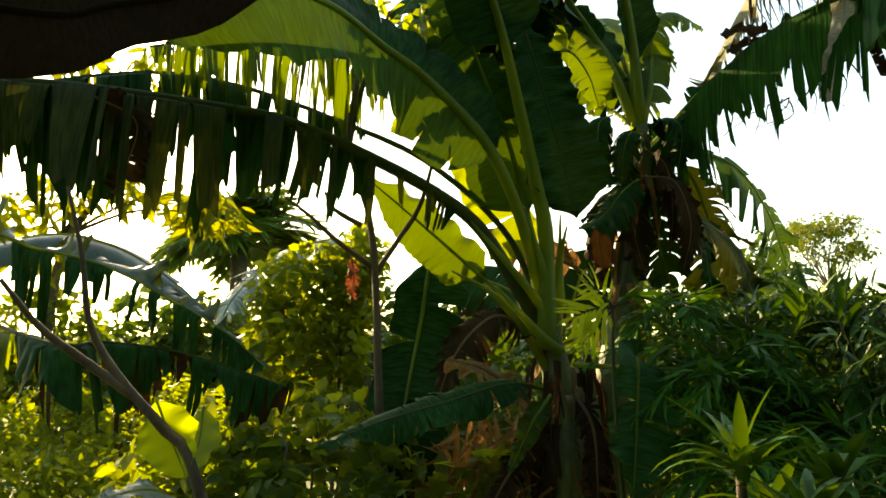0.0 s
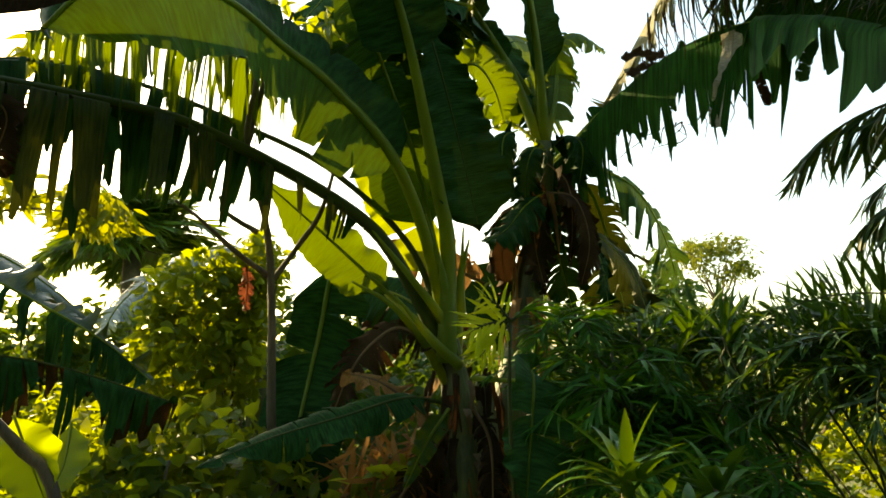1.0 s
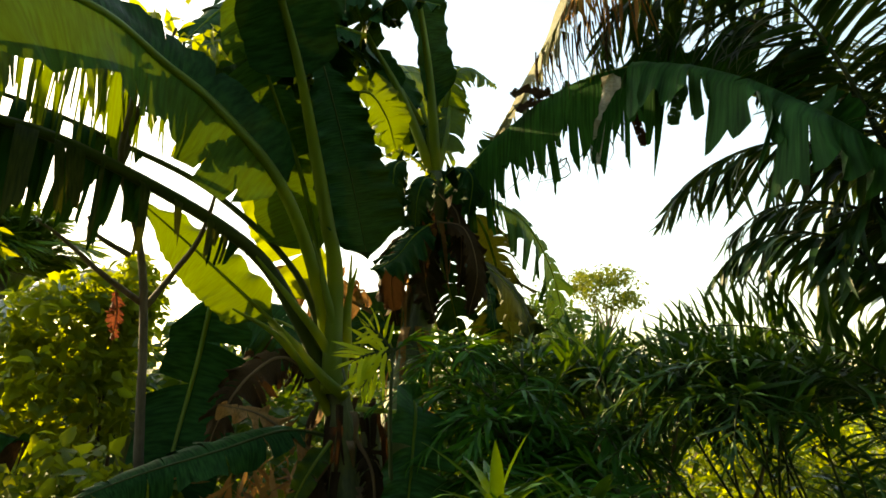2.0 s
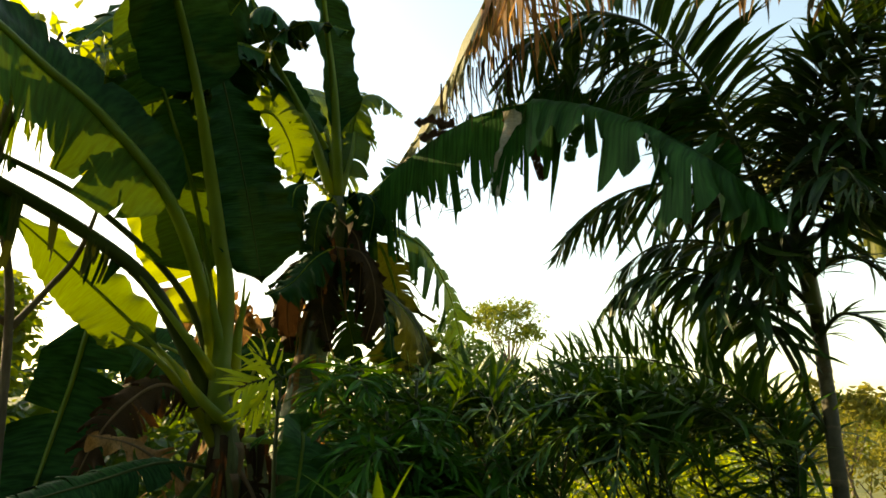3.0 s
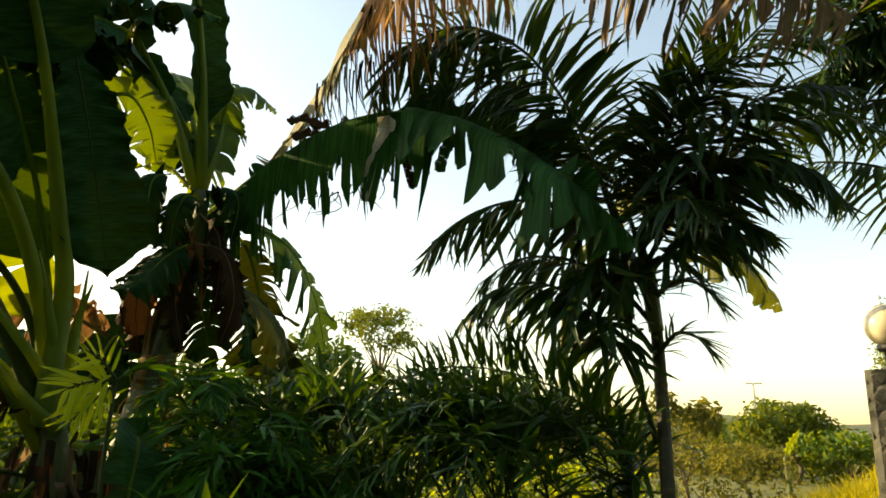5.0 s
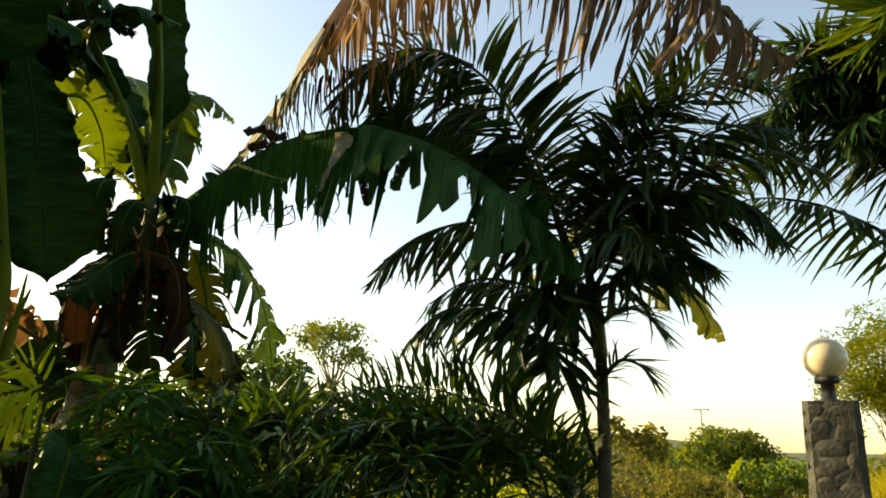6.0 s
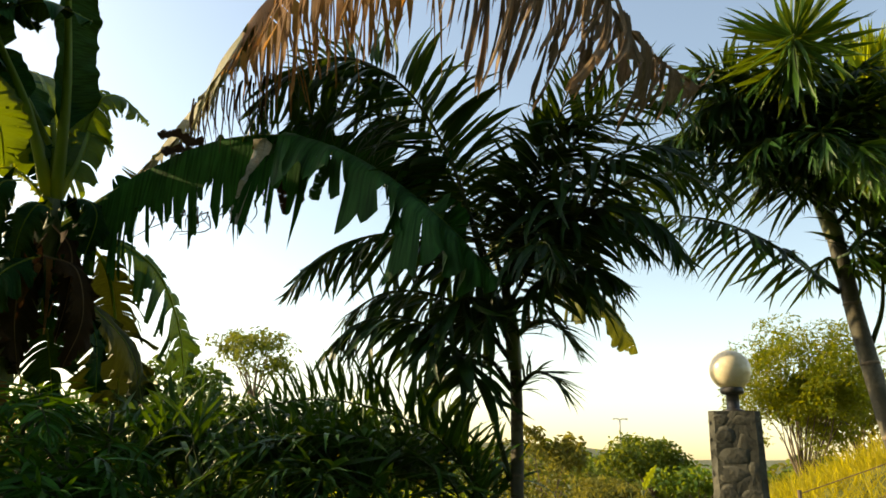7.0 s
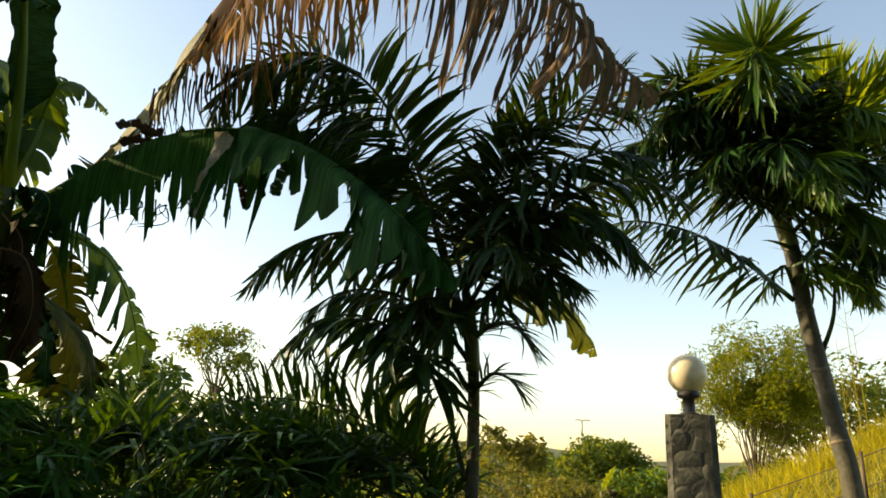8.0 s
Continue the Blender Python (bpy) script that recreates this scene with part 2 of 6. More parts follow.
def thing(name, at, label, category, group="", kind=""):
    ob = new(name)
    ob.empty_display_size = 0.1
    ob.location = at
    ORIGIN[ob.name] = np.array(at, float)
    return tagged(ob, label, category, group, kind)


def part(name, verts, faces, material, parent=None, label="", uv=None, smooth=True, kind=""):
    """One mesh object from world-space vertices, under a thing or a part."""
    v = np.asarray(verts, float)
    o = ORIGIN[parent.name] if parent else np.zeros(3)
    me = bpy.data.meshes.new(name)
    me.from_pydata((v - o).tolist(), [], [tuple(int(i) for i in f) for f in faces])
    if uv is not None:
        layer = me.uv_layers.new(name="UVMap")
        loops = np.empty(len(me.loops), np.int32)
        me.loops.foreach_get("vertex_index", loops)
        layer.data.foreach_set("uv", np.asarray(uv, np.float32)[loops].ravel())
    if smooth:
        me.polygons.foreach_set("use_smooth", np.ones(len(me.polygons), bool))
    me.materials.append(material)
    me.update()
    ob = new(name, me)
    if parent:
        ob.parent = parent
    ORIGIN[ob.name] = o
    return tagged(ob, label, "", "", kind)


def spline(points, n):
    """n points evenly spread along a smooth curve through the given ones."""
    p = np.asarray(points, float)
    p = np.vstack([2 * p[0] - p[1], p, 2 * p[-1] - p[-2]])
    out = []
    for k in range(1, len(p) - 2):
        a, b, c, d = p[k - 1 : k + 3]
        for u in np.linspace(0, 1, 24, endpoint=False):
            out.append(0.5 * (2 * b + (c - a) * u + (2 * a - 5 * b + 4 * c - d) * u * u + (3 * b - a - 3 * c + d) * u**3))
    out = np.array(out + [p[-2]])
    run = np.r_[0, np.cumsum(np.linalg.norm(np.diff(out, axis=0), axis=1))]
    want = np.linspace(0, run[-1], n)
    return np.stack([np.interp(want, run, out[:, k]) for k in range(3)], 1), run[-1]


def unit(v):
    return v / np.maximum(np.linalg.norm(v, axis=-1, keepdims=True), 1e-9)


def tangents(c):
    return unit(np.gradient(c, axis=0))


def tube_data(points, radii, n=24, sides=8, wobble=0.0, rng=None):
    c, _ = spline(points, n)
    r = np.interp(np.linspace(0, 1, n), np.linspace(0, 1, len(radii)), radii)
    t = tangents(c)
    ref = np.array([0.0, 0.0, 1.0]) if abs(t[n // 2][2]) < 0.8 else np.array([1.0, 0.0, 0.0])
    a = unit(np.cross(t, ref))
    b = np.cross(t, a)
    ang = np.linspace(0, 2 * np.pi, sides, endpoint=False)
    rr = r[:, None] * np.ones(sides)
    if wobble:
        rr = rr * (1 + wobble * (rng.random((n, sides)) - 0.5))
    v = c[:, None] + rr[..., None] * (np.cos(ang)[None, :, None] * a[:, None] + np.sin(ang)[None, :, None] * b[:, None])
    f = [(i * sides + j, i * sides + (j + 1) % sides, (i + 1) * sides + (j + 1) % sides, (i + 1) * sides + j) for i in range(n - 1) for j in range(sides)]
    f += [tuple(range(sides))[::-1], tuple((n - 1) * sides + j for j in range(sides))]
    return v.reshape(-1, 3), f


def tube(name, points, radii, material, parent, label="", n=24, sides=8, wobble=0.0, rng=None):
    v, f = tube_data(points, radii, n, sides, wobble, rng)
    return part(name, v, f, material, parent, label)


def blade_half(c, t, side, up, width, sign, rng, start, tears, gap, fold, droop, ragged, wave, tip, n_across=7, thin=(0.0, 0.0), rise=0.12, whole=0.0, pleat=0.0):
    """One half of a banana blade, torn into strips that sag each by its own weight. Lists of strips: vertices, faces, uv."""
    n = len(c)
    s = np.linspace(0, 1, n)
    b = np.clip((s - start) / (1 - start), 0, 1)
    shape = np.clip(b / rise, 0, 1) ** 0.6 * np.clip((1 - b) / tip, 0, 1) ** 0.6
    first = int(np.ceil(start * (n - 1)))
    cuts = [first]
    k = first
    while k < n - 1:
        k += max(1, int(round((0.35 + rng.exponential(0.65)) * n / (1 + tears)))) if tears > 0 else n
        cuts.append(min(k, n - 1))
    strips = []
    ph, fr = rng.random(3) * 6, 0.15 + 0.5 * rng.random(3)
    for a, e in zip(cuts[:-1], cuts[1:]):
        if e <= a or (max(thin) and rng.random() < thin[0] + (thin[1] - thin[0]) * a / n):
            continue
        sub = 1 if e - a > 3 else 2
        idx = np.linspace(a, e, (e - a) * sub + 1)
        m = len(idx)
        cc = np.stack([np.interp(idx, np.arange(n), c[:, q]) for q in range(3)], 1)
        tt = unit(np.stack([np.interp(idx, np.arange(n), t[:, q]) for q in range(3)], 1))
        ss = unit(np.stack([np.interp(idx, np.arange(n), side[:, q]) for q in range(3)], 1)) * sign
        uu = unit(np.stack([np.interp(idx, np.arange(n), up[:, q]) for q in range(3)], 1))
        w = width * np.interp(idx, np.arange(n), shape)
        w_torn = w * (1 + ragged * (rng.random() - 0.5) / max(0.2, 1 - whole)) * (1 + 0.3 * ragged * (rng.random(m) - 0.5))
        sag = np.clip(droop * (1 + 0.5 * (rng.random() - 0.5)), 0, 1)
        lift = fold + 0.25 * (rng.random() - 0.5) * (tears > 3)
        skew = 0.25 * (rng.random() - 0.3) * (tears > 3)
        pinch = gap * (0.4 + 0.6 * rng.random())
        mid = cc.mean(0)
        pos, row, rows_uv = cc.copy(), [], []
        for q in range(n_across):
            u = q / (n_across - 1)
            row.append(pos.copy())
            rows_uv.append(np.stack([idx / n * 4.0, np.full(m, u)], 1))
            torn = u >= whole
            kk = (sag if torn else droop) * min(1, 1.6 * u + 0.1 + (0.3 + 2 * u if droop > 0.9 else 0))
            tip_up = lift if torn else fold
            way = unit((1 - kk) * (ss * math.cos(tip_up) + uu * math.sin(tip_up)) + kk * np.array([0, 0, -1.0]) + (skew if torn else 0) * tt)
            pos = pos + way * ((w_torn if torn else w) / (n_across - 1))[:, None]
            ripple = np.sin(idx * fr[0] + ph[0]) + 0.7 * np.sin(idx * fr[1] * 2 + ph[1]) + 0.4 * np.sin(idx * fr[2] * 4 + ph[2])
            pos = pos + uu * (wave * u * ripple * 0.007 + pleat * u * np.sin(idx * 1.15))[:, None]
            if torn:
                along = ((pos - mid) * tt).sum(1)
                pos = pos - tt * (along * pinch / (n_across - 1) * (0.4 + u) / max(0.3, 1 - whole))[:, None]
        v = np.stack(row, 1).reshape(-1, 3)
        uv = np.stack(rows_uv, 1).reshape(-1, 2)
        f = [(i * n_across + j, (i + 1) * n_across + j, (i + 1) * n_across + j + 1, i * n_across + j + 1) for i in range(m - 1) for j in range(n_across - 1)]
        strips.append((v, f, uv))
    return strips


def banana_leaf(plant, points, left, right, material, start=0.2, up=(0, 0, 1), tears=2.0, gap=0.3, fold=0.2, droop=0.3, ragged=0.2, wave=1.0, tip=0.35,
                seed=0, rib=0.014, rib_material=None, label="", split=True, thin=(0.0, 0.0), n=56, rise=0.12, droop_left=None, material_left=None, whole=0.0, pleat=0.0):
    """A leaf along its midrib. left and right: half widths; split: each torn strip is a part of its own."""
    rng = np.random.default_rng(seed)
    c, length = spline(points, n)
    t = tangents(c)
    up = np.asarray(up, float)
    side = unit(np.cross(t, up))
    nrm = np.cross(side, t)
    s = np.linspace(0, 1, n)
    radii = rib * (1.15 - 0.95 * s)
    v, f = tube_data(points, [r for r in radii[:: max(1, n // 10)]], n, 6)
    leaf = part("leaf", v, f, rib_material or M_RIB, plant, label)
    for name, width, sign in (("left_blade", left, -1), ("right_blade", right, 1)):
        if width <= 0:
            continue
        sag = droop_left if sign < 0 and droop_left is not None else droop
        cover = material_left if sign < 0 and material_left else material
        strips = blade_half(c, t, side, nrm, width, sign, rng, start, tears, gap, fold, sag, ragged, wave, tip, thin=thin, rise=rise, whole=whole, pleat=pleat)
        if split:
            for sv, sf, suv in strips:
                part("strip", sv, sf, cover, leaf, uv=suv)
        elif strips:
            off, vs, fs, us = 0, [], [], []
            for sv, sf, suv in strips:
                vs.append(sv)
                us.append(suv)
                fs += [tuple(i + off for i in q) for q in sf]
                off += len(sv)
            part(name, np.vstack(vs), fs, cover, leaf, uv=np.vstack(us))
    return leaf


def leaflet_data(bend, width=0.1, n=7, curl=0.0):
    """A lance-shaped leaflet of length 1 along y, folded along its middle and bent down."""
    v, f = [], []
    ang, y, z = 0.0, 0.0, 0.0
    for k in range(n):
        u = k / (n - 1)
        w = width * (min(1, u / 0.15) ** 0.7 * (1 - max(0, (u - 0.45) / 0.55) ** 1.6) * 0.96 + 0.03) * 0.5
        x = curl * u * u
        v += [(x - w, y, z + 0.3 * w), (x, y, z), (x + w, y, z + 0.3 * w)]
        ang += bend / (n - 1) * (0.5 + u)
        y += math.cos(ang) / (n - 1)
        z -= math.sin(ang) / (n - 1)
    for k in range(n - 1):
        a = 3 * k
        f += [(a, a + 1, a + 4, a + 3), (a + 1, a + 2, a + 5, a + 4)]
    return np.array(v), f


LEAFLETS = {}


def leaflet_mesh(bend, width, material, curl):
    key = (bend, width, material.name, curl)
    if key not in LEAFLETS:
        v, f = leaflet_data(bend, width, curl=curl)
        me = bpy.data.meshes.new("leaflet")
        me.from_pydata(v.tolist(), [], f)
        me.polygons.foreach_set("use_smooth", np.ones(len(me.polygons), bool))
        me.materials.append(material)
        LEAFLETS[key] = me
    return LEAFLETS[key]


def placed(way, up, size, at):
    y = Vector(way).normalized()
    z = Vector(up)
    x = y.cross(z)
    if x.length < 1e-3:
        x = Vector((1, 0, 0))
    x.normalize()
    z = x.cross(y)
    m = Matrix((x * size, y * size, z * size)).transposed().to_4x4()
    m.translation = at
    return m


def palm_frond(palm, points, size, pairs, start=0.2, bends=(0.5, 0.9, 1.3), width=0.085, sweep=0.7, lift=0.25, hang=0.3, material=None, rachis=0.009, up=(0, 0, 1),
               seed=0, separate=True, plume=0.0, shorten=0.45, label="", jitter=0.25, face=(0, 0, 1)):
    """A feather frond: a rachis with leaflets along both sides. hang: how far the leaflets fall; plume: how far they stand out all round."""
    rng = np.random.default_rng(seed)
    n = 40
    c, length = spline(points, n)
    t = tangents(c)
    v, f = tube_data(points, [rachis * 1.4, rachis, rachis * 0.7, rachis * 0.3], n, 6)
    frond = part("frond", v, f, M_RACHIS, palm, label)
    o = ORIGIN[palm.name]
    up = np.asarray(up, float)
    joined_v, joined_f, off = [], [], 0
    for k in range(pairs):
        for sign in (-1, 1):
            s = start + (1 - start) * (k + 0.5 + 0.5 * (rng.random() - 0.5)) / pairs
            pos = np.array([np.interp(s * (n - 1), np.arange(n), c[:, q]) for q in range(3)])
            tt = t[min(n - 1, int(s * (n - 1)))]
            side = unit(np.cross(tt, up)) * sign
            nrm = np.cross(unit(np.cross(tt, up)), tt)
            b = (s - start) / (1 - start)
            spin = plume * (rng.random() * 2 - 1) * 3.0
            out = side * math.cos(spin) + nrm * math.sin(spin)
            sw = sweep * (0.75 + 0.6 * b) + jitter * (rng.random() - 0.5)
            way = out * math.cos(sw) + tt * math.sin(sw) + nrm * (lift + jitter * (rng.random() - 0.5))
            way = unit(way) + np.array([0, 0, -hang * (0.7 + 0.6 * rng.random())])
            size_k = size * (0.55 + 0.45 * math.sin(math.pi * min(1, (b * 0.75 + 0.22)))) * (1 - shorten * b**3) * (0.85 + 0.3 * rng.random())
            top = np.array(face, float) + 0.35 * rng.normal(size=3)
            bend, curl = bends[rng.integers(len(bends))], (-0.12, 0.0, 0.12)[rng.integers(3)]
            m = placed(way, top, size_k, pos - o)
            if separate:
                leaf = new("leaflet", leaflet_mesh(bend, width, material or M_PALM, curl))
                leaf.parent = frond
                leaf.matrix_basis = m
            else:
                lv, lf = leaflet_data(bend, width, curl=curl)
                a = np.array(m)
                joined_v.append(lv @ a[:3, :3].T + a[:3, 3] + o)
                joined_f += [tuple(i + off for i in q) for q in lf]
                off += len(lv)
    if joined_v:
        part("frond_blade", np.vstack(joined_v), joined_f, material or M_PALM_JOINED, frond, kind="stuff")
    return frond


def leaf_cloud(name, parent, blobs, count, size, material, seed=0, shape=0.42, droop=0.5, shell=0.5, holes=0.0, hole_size=1.0, kind="stuff", label="", bend=0.5, spread=1.0):
    """Many small bent leaves in and round the given ellipsoids (middle, radii), with gaps between clumps."""
    rng = np.random.default_rng(seed)
    vol = np.array([np.prod(r) ** 0.67 for _, r in blobs])
    per = rng.multinomial(count, vol / vol.sum())
    base, faces = leaflet_data(bend, shape, n=4)
    pos = []
    for (mid, rad), k in zip(blobs, per):
        d = unit(rng.normal(size=(k, 3)))
        r = rng.random((k, 1)) ** (1 / 3) * (1 - shell) + shell * (1 - 0.25 * rng.random((k, 1)))
        pos.append(np.array(mid) + d * r * np.array(rad))
    pos = np.vstack(pos)
    if holes:
        keep = np.array([noise.noise(Vector(p / hole_size)) > holes - 0.5 for p in pos])
        pos = pos[keep]
    pos = pos[pos[:, 2] > 0.02]
    k = len(pos)
    way = unit(rng.normal(size=(k, 3)) * (1, 1, 0.6) + (0, 0, -droop))
    ref = unit(rng.normal(size=(k, 3)) * spread + (0, 0, 1))
    x = unit(np.cross(way, ref))
    z = np.cross(x, way)
    sz = size * (0.6 + 0.8 * rng.random((k, 1, 1)))
    v = pos[:, None] + sz * (base[None, :, 0:1] * x[:, None] + base[None, :, 1:2] * way[:, None] + base[None, :, 2:3] * z[:, None])
    nb = len(base)
    fa = np.array(faces)
    f = (fa[None] + (np.arange(k) * nb)[:, None, None]).reshape(-1, 4)
    return part(name, v.reshape(-1, 3), f.tolist(), material, parent, label, kind=kind)


def ground_height(x, y):
    """Flat by the plants, with a grassy bank rising on the far side of the lamp pillar."""
    rise = np.clip((x - 6.2) / 2.8, 0, 1)
    rise = rise * rise * (3 - 2 * rise)
    back = np.clip((x - 16) / 20, 0, 1)
    return 2.3 * rise * (1 - 0.75 * back) * np.clip(1 - (y - 1.0) / 5.5, 0, 1) + 0.05 * np.sin(x * 0.9) * np.cos(y * 0.8)


# ---- ground and distance ----
def make_ground():
    xs = np.r_[-2500, -900, -300, -120, -60, np.linspace(-30, 40, 90), 70, 130, 300, 900, 2500]
    ys = np.r_[-2500, -900, -300, -100, -50, np.linspace(-30, 40, 90), 70, 130, 300, 900, 2500]
    gx, gy = np.meshgrid(xs, ys, indexing="ij")
    near = (np.abs(gx) < 50) & (np.abs(gy) < 50)
    v = np.stack([gx, gy, np.where(near, ground_height(gx, gy), 0)], -1).reshape(-1, 3)
    m = len(ys)
    f = [(i * m + j, (i + 1) * m + j, (i + 1) * m + j + 1, i * m + j + 1) for i in range(len(xs) - 1) for j in range(m - 1)]
    return tagged(part("ground", v, f, M_GROUND), "uneven soil ground with dry grass and a bank", "ground", kind="structure")


make_ground()

# ---- main banana plant ----
TOWARD = (0.0, -1.0, 0.15)
FACING = (-0.65, -0.7, 0.2)


def hanging_strips(parent, at, radius, count, low, high, length, material, seed):
    """Dry sheath strips peeling off a stem, each a part."""
    rng = np.random.default_rng(seed)
    for k in range(count):
        a = rng.random() * 2 * math.pi
        z = low + (high - low) * rng.random()
        mid = np.array([np.interp(z, [p[2] for p in at], [p[q] for p in at]) for q in range(2)])
        d = np.array([math.cos(a), math.sin(a), 0])
        p0 = np.array([*mid, z]) + d * radius
        ln = length * (0.5 + rng.random())
        pts = [p0, p0 + d * 0.03 + (0, 0, -0.3 * ln), p0 + d * 0.05 * rng.random() + (0.03 * rng.normal(), 0.03 * rng.normal(), -ln)]
        c, _ = spline(pts, 9)
        across = np.array([-d[1], d[0], 0]) * (0.012 + 0.016 * rng.random())
        u = np.linspace(0, 1, 9)[:, None]
        tw = 1 - 0.75 * u
        v = np.stack([c - across * tw, c + d * 0.006, c + across * tw], 1).reshape(-1, 3)
        f = [(3 * i + j, 3 * i + j + 1, 3 * i + j + 4, 3 * i + j + 3) for i in range(8) for j in range(2)]
        part("dry_strip", v, f, material, parent, uv=np.stack([np.repeat(np.linspace(0, 1, 9), 3), np.tile([0, 0.5, 1], 9)], 1))


def make_main_banana():
    foot = (0.507, 3.149, 0.880)
    top = (0.447, 3.270, 1.632)
    p = thing("banana_plant", (foot[0] + 0.03, foot[1], 0), "tall green banana plant with torn hanging leaves", "banana plant", "banana plants")
    stem = [(foot[0] + 0.03, foot[1], -0.05), foot, (0.511, 3.212, 1.161), (0.487, 3.264, 1.410), top]
    tube("stem", stem, [0.15, 0.135, 0.12, 0.085, 0.05], M_STEM, p, "mottled green and brown layered stem", 30, 14, 0.1, np.random.default_rng(1))
    tube("sucker_stem", [(foot[0] + 0.16, foot[1] + 0.05, -0.05), (0.636, 3.235, 0.912), (0.649, 3.324, 1.200), (0.630, 3.393, 1.460)], [0.09, 0.08, 0.06, 0.035], M_STEM, p, "", 24, 10, 0.1, np.random.default_rng(2))
    hanging_strips(p, stem, 0.12, 46, 0.8, 1.5, 0.32, M_BANANA_BROWN, 3)
    hanging_strips(p, [(0.667, 3.2, 0.0), (0.636, 3.235, 0.912), (0.649, 3.324, 1.200), (0.630, 3.393, 1.460)], 0.065, 34, 0.85, 1.5, 0.28, M_BANANA_BROWN, 9)
    hanging_strips(p, stem, 0.13, 22, 0.9, 1.45, 0.2, M_BANANA_GREY, 8)
    # the leaf arching up over the path, lit through; right half painted shaded
    banana_leaf(p, [(0.471, 3.268, 1.488), (0.366, 3.198, 1.983), (0.177, 2.974, 2.380), (-0.093, 2.790, 2.631), (-0.280, 2.626, 2.719), (-0.447, 2.401, 2.773), (-0.623, 2.247, 2.756), (-0.798, 2.125, 2.644), (-0.915, 2.094, 2.481)], 0.30, 0.2, M_BANANA_DARK, 0.37, (0.1, -1, 0.35), 9, 0.2, 0.0, 0.35, 0.35, 2.0, 0.2, 11, 0.034, material_left=M_BANANA_FRESH, whole=0.55, label="arching green leaf lit through from behind")
    # the tattered leaf that reaches far out, its strips hanging straight down
    banana_leaf(p, [(0.431, 3.273, 1.566), (0.279, 3.223, 1.853), (0.120, 3.150, 2.081), (-0.099, 3.019, 2.224), (-0.431, 2.848, 2.364), (-0.691, 2.717, 2.444), (-0.925, 2.587, 2.455), (-1.233, 2.399, 2.448), (-1.508, 2.190, 2.407), (-1.698, 2.009, 2.334)], 0.40, 0.40, M_BANANA_DARK, 0.24, (0, 0, 1), 64, 0.55, 0.1, 0.96, 0.6, 1.5, 0.2, 12, 0.032, M_RIB_DARK, rise=0.45, label="dark tattered leaf with hanging strips", material_left=M_OLIVE, split=True, thin=(0.75, 0.0), n=150)
    banana_leaf(p, [(0.460, 3.370, 1.595), (0.279, 3.347, 2.060), (-0.105, 3.184, 2.386), (-0.514, 3.042, 2.547), (-0.860, 2.877, 2.632), (-1.144, 2.664, 2.623), (-1.454, 2.488, 2.528), (-1.708, 2.317, 2.376)], 0.40, 0.40, M_BANANA_DARK, 0.46, (0, 0, 1), 60, 0.55, 0.1, 0.96, 0.6, 2.0, 0.2, 38, 0.016, M_RIB_DARK, rise=0.2, label="old dark leaf in hanging shreds", split=True, thin=(0.85, 0.15), n=150)
    banana_leaf(p, [(-0.029, 3.186, 2.575), (-0.274, 2.988, 2.772), (-0.525, 2.835, 2.776), (-0.750, 2.723, 2.771), (-0.945, 2.612, 2.739), (-1.158, 2.495, 2.660)], 0.3, 0.3, M_BANANA, 0.25, (0, 0, 1), 70, 0.7, 0.1, 0.96, 0.7, 2.0, 0.2, 36, 0.014, M_RIB_DARK, split=True, thin=(0.3, 0.3), n=150)
    banana_leaf(p, [(-1.261, 2.320, 2.397), (-1.136, 2.386, 2.326), (-1.166, 2.406, 2.175), (-1.212, 2.414, 2.052)], 0.07, 0.06, M_BANANA_BROWN, 0.05, TOWARD, 6, 0.4, 0.1, 0.4, 0.4, 2.0, 0.3, 37, 0.004, M_RIB_DEAD, "crumpled brown scrap of leaf")
    # the upright dark leaf in the middle
    banana_leaf(p, [(0.439, 3.222, 1.514), (0.441, 3.212, 2.050), (0.391, 3.141, 2.271), (0.311, 3.021, 2.586), (0.232, 2.874, 2.848), (0.161, 2.758, 3.032), (0.079, 2.578, 3.174), (-0.011, 2.397, 3.252)], 0.2, 0.2, M_BANANA_DARK, 0.66, (0.1, -1, 0.0), 0, 0.2, -0.1, 0.15, 0.1, 1.0, 0.5, 13, 0.045, label="tall upright leaf on a thick pale stalk")
    banana_leaf(p, [(0.304, 3.070, 3.122), (0.366, 3.091, 2.937), (0.445, 3.145, 2.689), (0.520, 3.200, 2.436), (0.597, 3.243, 2.127)], 0.2, 0.21, M_BANANA_DARK, 0.02, (0.25, -1, 0.1), 0, 0.15, 0.12, 0.1, 0.25, 1.6, 0.14, 40, 0.005, M_RIB_DARK, n=70, label="broad dark green leaf hanging down", rise=0.55)
    banana_leaf(p, [(0.429, 3.350, 1.922), (0.290, 3.255, 2.461), (0.137, 3.131, 2.840), (0.015, 2.958, 3.092), (-0.047, 2.798, 3.269)], 0.26, 0.1, M_BANANA_FRESH, 0.15, (0.15, -1, 0.1), 3.0, 0.3, 0.05, 0.25, 0.15, 1.0, 0.4, 14, 0.016)
    banana_leaf(p, [(0.378, 3.322, 2.491), (0.225, 3.318, 2.827), (-0.001, 3.243, 2.994), (-0.252, 3.181, 2.956), (-0.433, 3.176, 2.770)], 0.3, 0.26, M_BANANA_FRESH, 0.1, (0.1, -0.8, 0.5), 4, 0.3, 0.1, 0.35, 0.25, 1.5, 0.3, 67, 0.014)
